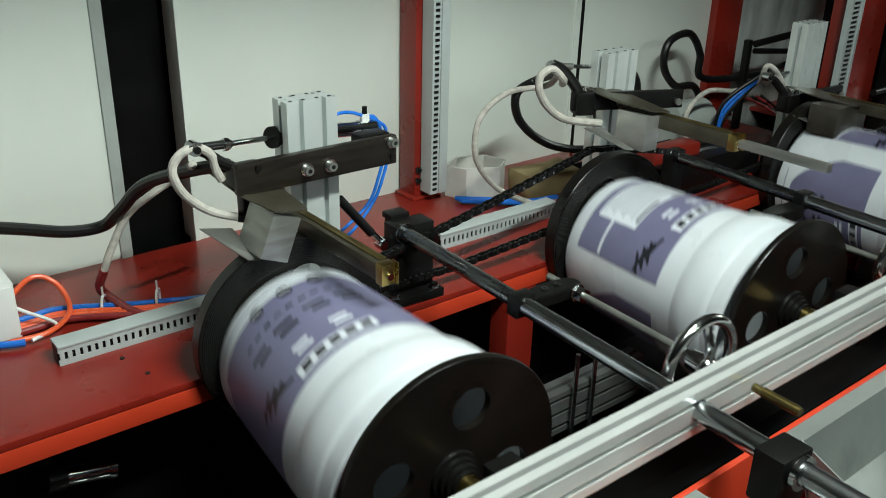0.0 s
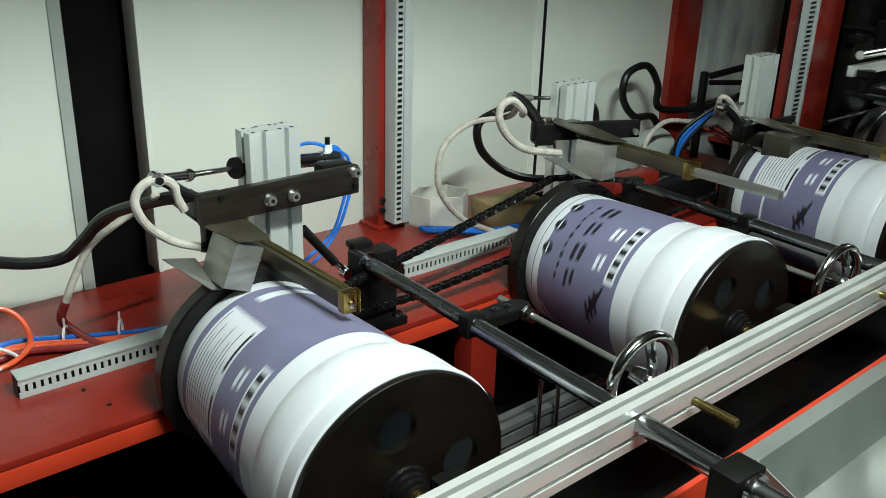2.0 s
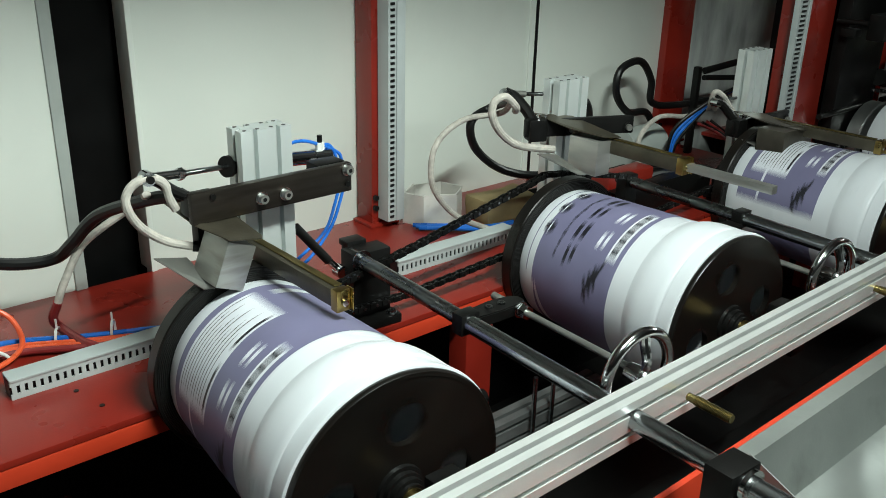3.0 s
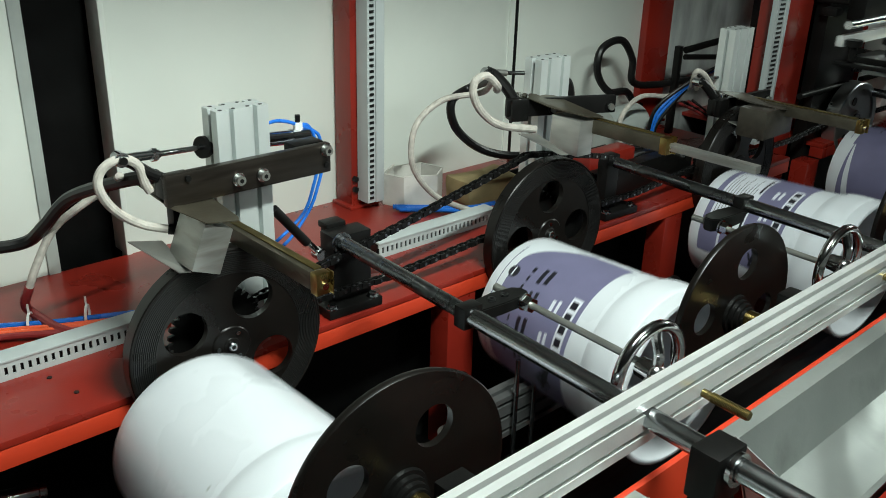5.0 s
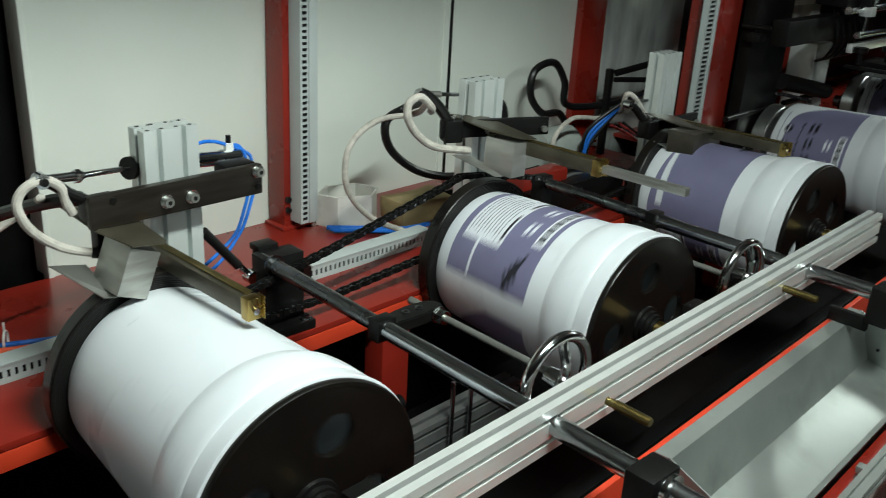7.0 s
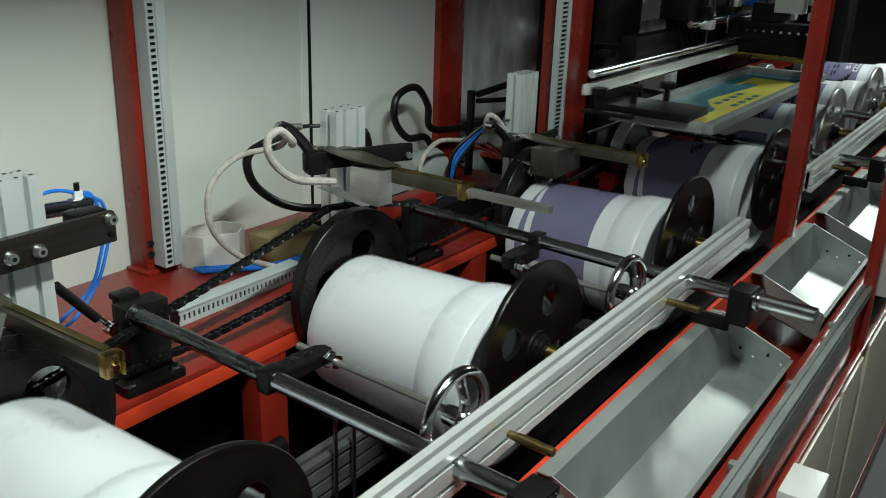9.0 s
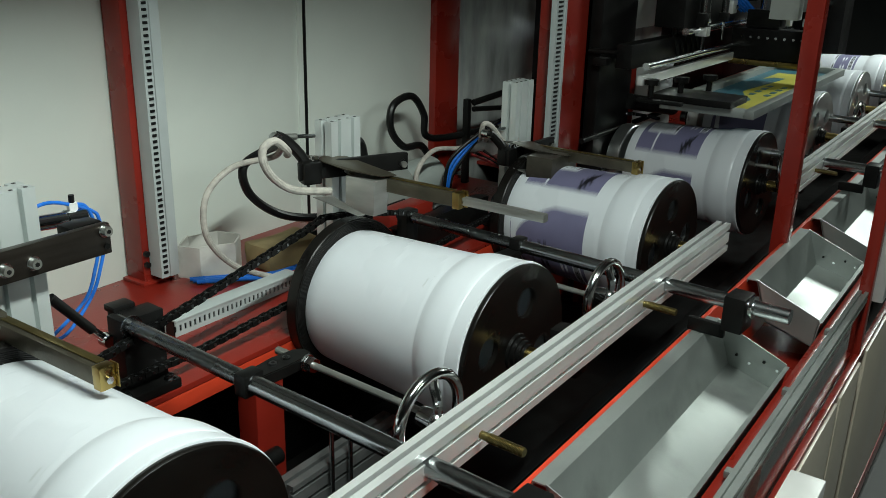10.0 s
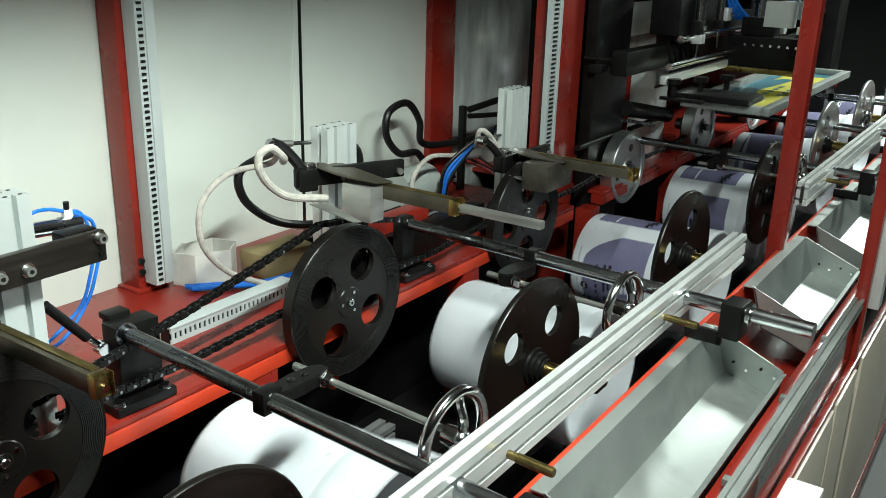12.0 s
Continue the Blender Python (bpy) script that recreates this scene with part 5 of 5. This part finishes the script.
for x in (2.62, 3.02):
    rodpart("axle", (x - 0.16, 1.16, 0.98), (x + 0.12, 1.16, 0.98), 0.009, M_BLACK, gan)
sq = thing("squeegee_head", "black squeegee carriage with brass lower edge and chrome cylinders", "squeegee")
boxpart("body", (3.36, 3.44, 0.72, 1.02, 1.165, 1.275), M_BLACK, sq, 0.005)
boxpart("brass_edge", (3.355, 3.445, 0.715, 1.02, 1.145, 1.164), M_BRASS, sq, 0.002)
boxpart("mount", (3.38, 3.46, 0.86, 0.98, 1.276, 1.34), M_BLACK, sq, 0.004)
for y in (0.78, 0.84, 0.93):
    rodpart("cylinder", (3.42, y, 1.34), (3.42, y, 1.62), 0.018, M_CHROME, sq)
boxpart("valve_block", (3.37, 3.43, 0.80, 0.90, 1.31, 1.40), M_WHITEPAINT, sq, 0.003)
boxpart("support", (3.40, 3.50, 0.86, 1.05, 1.40, 1.50), M_BLACK, sq, 0.004)
for i in range(9):
    rodpart("screw", (3.358, 0.74 + 0.03 * i, 1.245), (3.352, 0.74 + 0.03 * i, 1.245), 0.005, M_CHROME, sq, 8)
for i in range(5):
    cable([(3.40, 0.96 + 0.012 * i, 1.33), (3.34 - 0.01 * i, 1.0 + 0.012 * i, 1.40), (3.36, 1.02 + 0.01 * i, 1.50), (3.40, 1.04, 1.60)], 0.006, M_BLUE, "blue air hose looping over the squeegee head", "air_hose")

for i, (x, y, z0, z1, r) in enumerate(((2.98, 1.00, 1.30, 1.52, 0.016), (3.12, 0.98, 1.34, 1.58, 0.012), (3.62, 0.90, 1.30, 1.60, 0.016), (3.74, 0.92, 1.30, 1.56, 0.012), (3.90, 0.88, 1.28, 1.62, 0.018), (4.10, 0.90, 1.30, 1.60, 0.016))):
    ac = thing("air_cylinder", "slim chrome air cylinder with black ends hung on the printing unit", "cylinder", "air cylinders")
    rodpart("barrel", (x, y, z0), (x, y, z1), r, M_CHROME, ac, 20)
    boxpart("lower_end", (x - r * 1.2, x + r * 1.2, y - r * 1.2, y + r * 1.2, z0 - 0.03, z0), M_BLACK if i % 2 else M_ALU, ac, 0.003)
    boxpart("upper_end", (x - r * 1.2, x + r * 1.2, y - r * 1.2, y + 0.16, z1, z1 + 0.03), M_BLACK, ac, 0.003)
    rodpart("piston_rod", (x, y, z0 - 0.09), (x, y, z0 - 0.03), 0.005, M_CHROME, ac, 12)
for z, y in ((1.29, 1.015), (1.445, 1.03), (1.50, 1.09)):
    bm = bmesh.new()
    rod(bm, (2.86, y, z), (5.1, y, z), 0.012, 16)
    tagged(part("guide_rod", bm, M_CHROME), "long polished guide rod along the gantry beam", "rod", "guide rods")
for i in range(7):
    x = 2.95 + 0.27 * i
    fb = thing("clamp_bracket", "small aluminium clamp on the gantry beam", "bracket", "gantry clamps")
    boxpart("block", (x, x + 0.05, 0.985, 1.019, 1.30 + 0.03 * (i % 3), 1.345 + 0.03 * (i % 3)), M_ALU if i % 2 else M_BLACK, fb, 0.004)
    rodpart("screw", (x + 0.025, 0.985, 1.322 + 0.03 * (i % 3)), (x + 0.025, 0.975, 1.322 + 0.03 * (i % 3)), 0.007, M_CHROME, fb, 6)
for i in range(4):
    x = 3.50 + 0.05 * i
    cable([(x, 0.90, 1.60), (x + 0.02, 0.86, 1.52), (x - 0.03, 0.85, 1.44), (x + 0.01, 0.89, 1.38), (x + 0.03, 0.95, 1.36)], 0.005, M_BLUE, "blue air hose hanging among the cylinders", "air_hose")
for i in range(6):
    x = 2.90 + 0.05 * i
    cable([(x, 1.08, 1.30), (x + 0.03, 1.06, 1.20), (x + 0.08, 1.10, 1.13), (x + 0.16, 1.16, 1.10)], 0.005, M_CABLE, "black wire sagging under the gantry beam")
SCREEN = thing("print_screen", "aluminium-framed printing screen with yellow mesh and teal stencil", "printing screen")
SX0, SX1, SY0, SY1, SZ = -0.60, 0.60, 0.70, 0.985, 1.082
for n_, d_ in (("near_side", (SX0, SX1, SY0, SY0 + 0.028, SZ, SZ + 0.026)), ("far_side", (SX0, SX1, SY1 - 0.028, SY1, SZ, SZ + 0.026)),
               ("head_side", (SX0, SX0 + 0.028, SY0 + 0.028, SY1 - 0.028, SZ, SZ + 0.026)), ("tail_side", (SX1 - 0.028, SX1, SY0 + 0.028, SY1 - 0.028, SZ, SZ + 0.026))):
    boxpart("frame_side", d_, M_TROUGH, SCREEN, 0.002)
boxpart("mesh", (SX0 + 0.028, SX1 - 0.028, SY0 + 0.028, SY1 - 0.028, SZ + 0.002, SZ + 0.004), M_TEAL, SCREEN, 0)
boxpart("open_field", (SX0 + 0.10, SX1 - 0.16, SY0 + 0.05, SY1 - 0.075, SZ + 0.0045, SZ + 0.006), M_YELLOW, SCREEN, 0, "yellow mesh field")
bm = bmesh.new()
path = smooth_path([(-0.42, 0.86, 0), (-0.30, 0.84, 0), (-0.20, 0.88, 0), (-0.05, 0.905, 0), (0.12, 0.895, 0), (0.28, 0.865, 0)], 6)
edge = []
for i, a in enumerate(path):
    w = 0.020 + 0.020 * abs(math.sin(i * 0.21))
    edge.append([bm.verts.new((a.x, a.y + q * w, SZ + h)) for q, h in ((-1, 0.0062), (-1, 0.0075), (1, 0.0075), (1, 0.0062))])
for a, b in zip(edge, edge[1:]):
    for q in range(4):
        bm.faces.new((a[q], a[(q + 1) % 4], b[(q + 1) % 4], b[q]))
bm.faces.new(edge[0][::-1])
bm.faces.new(edge[-1])
part("stencil_swirl", bm, M_TEAL, SCREEN, "teal stencil swirl")
for i in range(8):
    x, y = -0.18 + 0.07 * (i % 4), 0.775 + 0.05 * (i // 4)
    boxpart("stencil_mark", (x, x + 0.035, y, y + 0.018, SZ + 0.0065, SZ + 0.0075), M_TEAL, SCREEN, 0)
boxpart("guide_beam", (SX0 - 0.10, SX1 + 0.3, 1.005, 1.025, 1.158, 1.186), M_ALU, SCREEN, 0.003)
rodpart("guide_rod", (SX0 - 0.10, 1.0, 1.215), (SX1 + 0.3, 1.0, 1.215), 0.011, M_CHROME, SCREEN)
boxpart("clamp_bar", (SX0 - 0.03, SX0 + 0.13, SY0 + 0.06, SY1 + 0.02, SZ + 0.0265, SZ + 0.048), M_BLACK, SCREEN, 0.004, "black clamp bar over the frame")
for i in range(3):
    x = SX0 - 0.08 + 0.11 * i
    boxpart("clamp_arm", (x - 0.012, x + 0.012, SY1 - 0.10, SY1 + 0.04, SZ + 0.027, SZ + 0.038), M_BLACK, SCREEN, 0.003)
    rodpart("clamp_knob", (x, SY1 - 0.05 * i, SZ + 0.043), (x, SY1 - 0.05 * i, SZ + 0.085), 0.009, M_BLACK, SCREEN)
    rodpart("knob_head", (x, SY1 - 0.05 * i, SZ + 0.080), (x, SY1 - 0.05 * i, SZ + 0.096), 0.022, M_BLACK, SCREEN)
sg = thing("sensor_bracket", "black sensor head on a rod beside the red column", "sensor")
boxpart("sensor_head", (2.505, 2.545, 1.12, 1.165, 1.205, 1.228), M_BLACK, sg, 0.005)
rodpart("sensor_rod", (2.53, 1.10, 1.245), (2.53, 1.19, 1.245), 0.008, M_BLACK, sg)

# ---- movement ----
CYCLES = (-3.77, 0.0, 3.74, 7.50, 11.29)
SWING = [(-0.12, 0), (0.0, 7), (0.1, 21), (0.2, 38), (0.3, 55), (0.5, 75.5), (0.7, 97), (0.85, 109), (1.0, 122), (1.2, 140), (1.5, 162), (1.7, 174), (1.85, 180)]
OPEN = [(-0.16, 0.0), (0.0, 0.55), (0.15, 1.0), (1.30, 1.0), (1.50, 0.78), (1.65, 0.35), (1.80, 0.0)]
SPIN = [(1.86, 0), (1.96, 15), (2.06, 35), (2.16, 65), (2.26, 101), (3.16, 425), (3.26, 461), (3.36, 490), (3.46, 510), (3.56, 520), (3.66, 525)]


def curve(table, t):
    if t <= table[0][0]:
        return table[0][1]
    for (a, u), (b, v) in zip(table, table[1:]):
        if t <= b:
            return u + (v - u) * (t - a) / (b - a)
    return table[-1][1]


def rows_at(step=0.1, extra=()):
    return sorted({round(i * step, 3) for i in range(int(round(12.0 / step)) + 1)} | set(extra))


def gap_at(t):
    return max(curve(OPEN, t - c) if -0.16 <= t - c <= 1.8 else 0.0 for c in CYCLES)


def spin_at(t):
    return sum(curve(SPIN, t - c) for c in CYCLES)


STROKE = 0.044
# turn of each printed pail when its station first shows it, and slips while it is carried
START = {-1: 280.0, 0: 100.0, 1: 250.0, 2: 200.0, 3: 120.0, 4: 40.0, 5: 300.0}
SLIP = {(-1, 3.74): 70.0, (0, 3.74): 15.0, (0, 7.5): -40.0, (-1, 7.5): 65.0}


def pail_rows(j):
    rows = []
    base = spin_at(0.0)
    for t in rows_at():
        x, z, slip = AXIS_X + PITCH * j, AXIS_Z, 0.0
        for c in CYCLES[1:]:
            a = curve(SWING, t - c)
            x += PITCH * (0.5 - 0.5 * math.cos(radians(a)))
            z -= 0.216 * math.sin(radians(a))
            slip += SLIP.get((j, c), 0.0) * a / 180
        k = (x - AXIS_X) / PITCH
        z += 0.03 * min(1, max(0, k - 3))
        turn = START.get(j, 0.0) + slip + spin_at(t) - base
        rows.append((t, pose(x, REAR_Y - 0.001 - 0.011 * min(1, gap_at(t)), z, 0, -turn, SKEW)))
    return rows


def motions():
    for r in RAILS:
        walk(r, [(t, pose(0, -STROKE * gap_at(t), 0)) for t in rows_at()])
    for b, x in BARS:
        walk(b, [(t, pose(x, -STROKE * gap_at(t), 0, 0, 0, SKEW)) for t in rows_at()])
    for k, c in FRONT.items():
        walk(c, [(t, on_axis(k, FRONT_Y - STROKE * gap_at(t), lift_of(k), -spin_at(t) - 20 * k)) for t in rows_at()])
    for k, c in REAR.items():
        walk(c, [(t, on_axis(k, REAR_Y + (0.028 if k >= 3 else 0.0), lift_of(k), -spin_at(t) - 31 * k)) for t in rows_at()])
    for j, p in PAILS.items():
        walk(p, pail_rows(j))
    stroke = [(0.0, 0.0), (0.3, 0.0), (0.71, -0.26), (1.65, -0.98), (1.8, -0.96), (2.0, -0.76), (2.5, -0.48), (3.0, -0.20), (3.4, 0.0), (3.8, 0.0)]
    walk(SCREEN, [(t, pose(3.70 + sum(curve(stroke, t - c) for c in CYCLES if 0 <= t - c < 3.74), 0, 0)) for t in rows_at()])


motions()
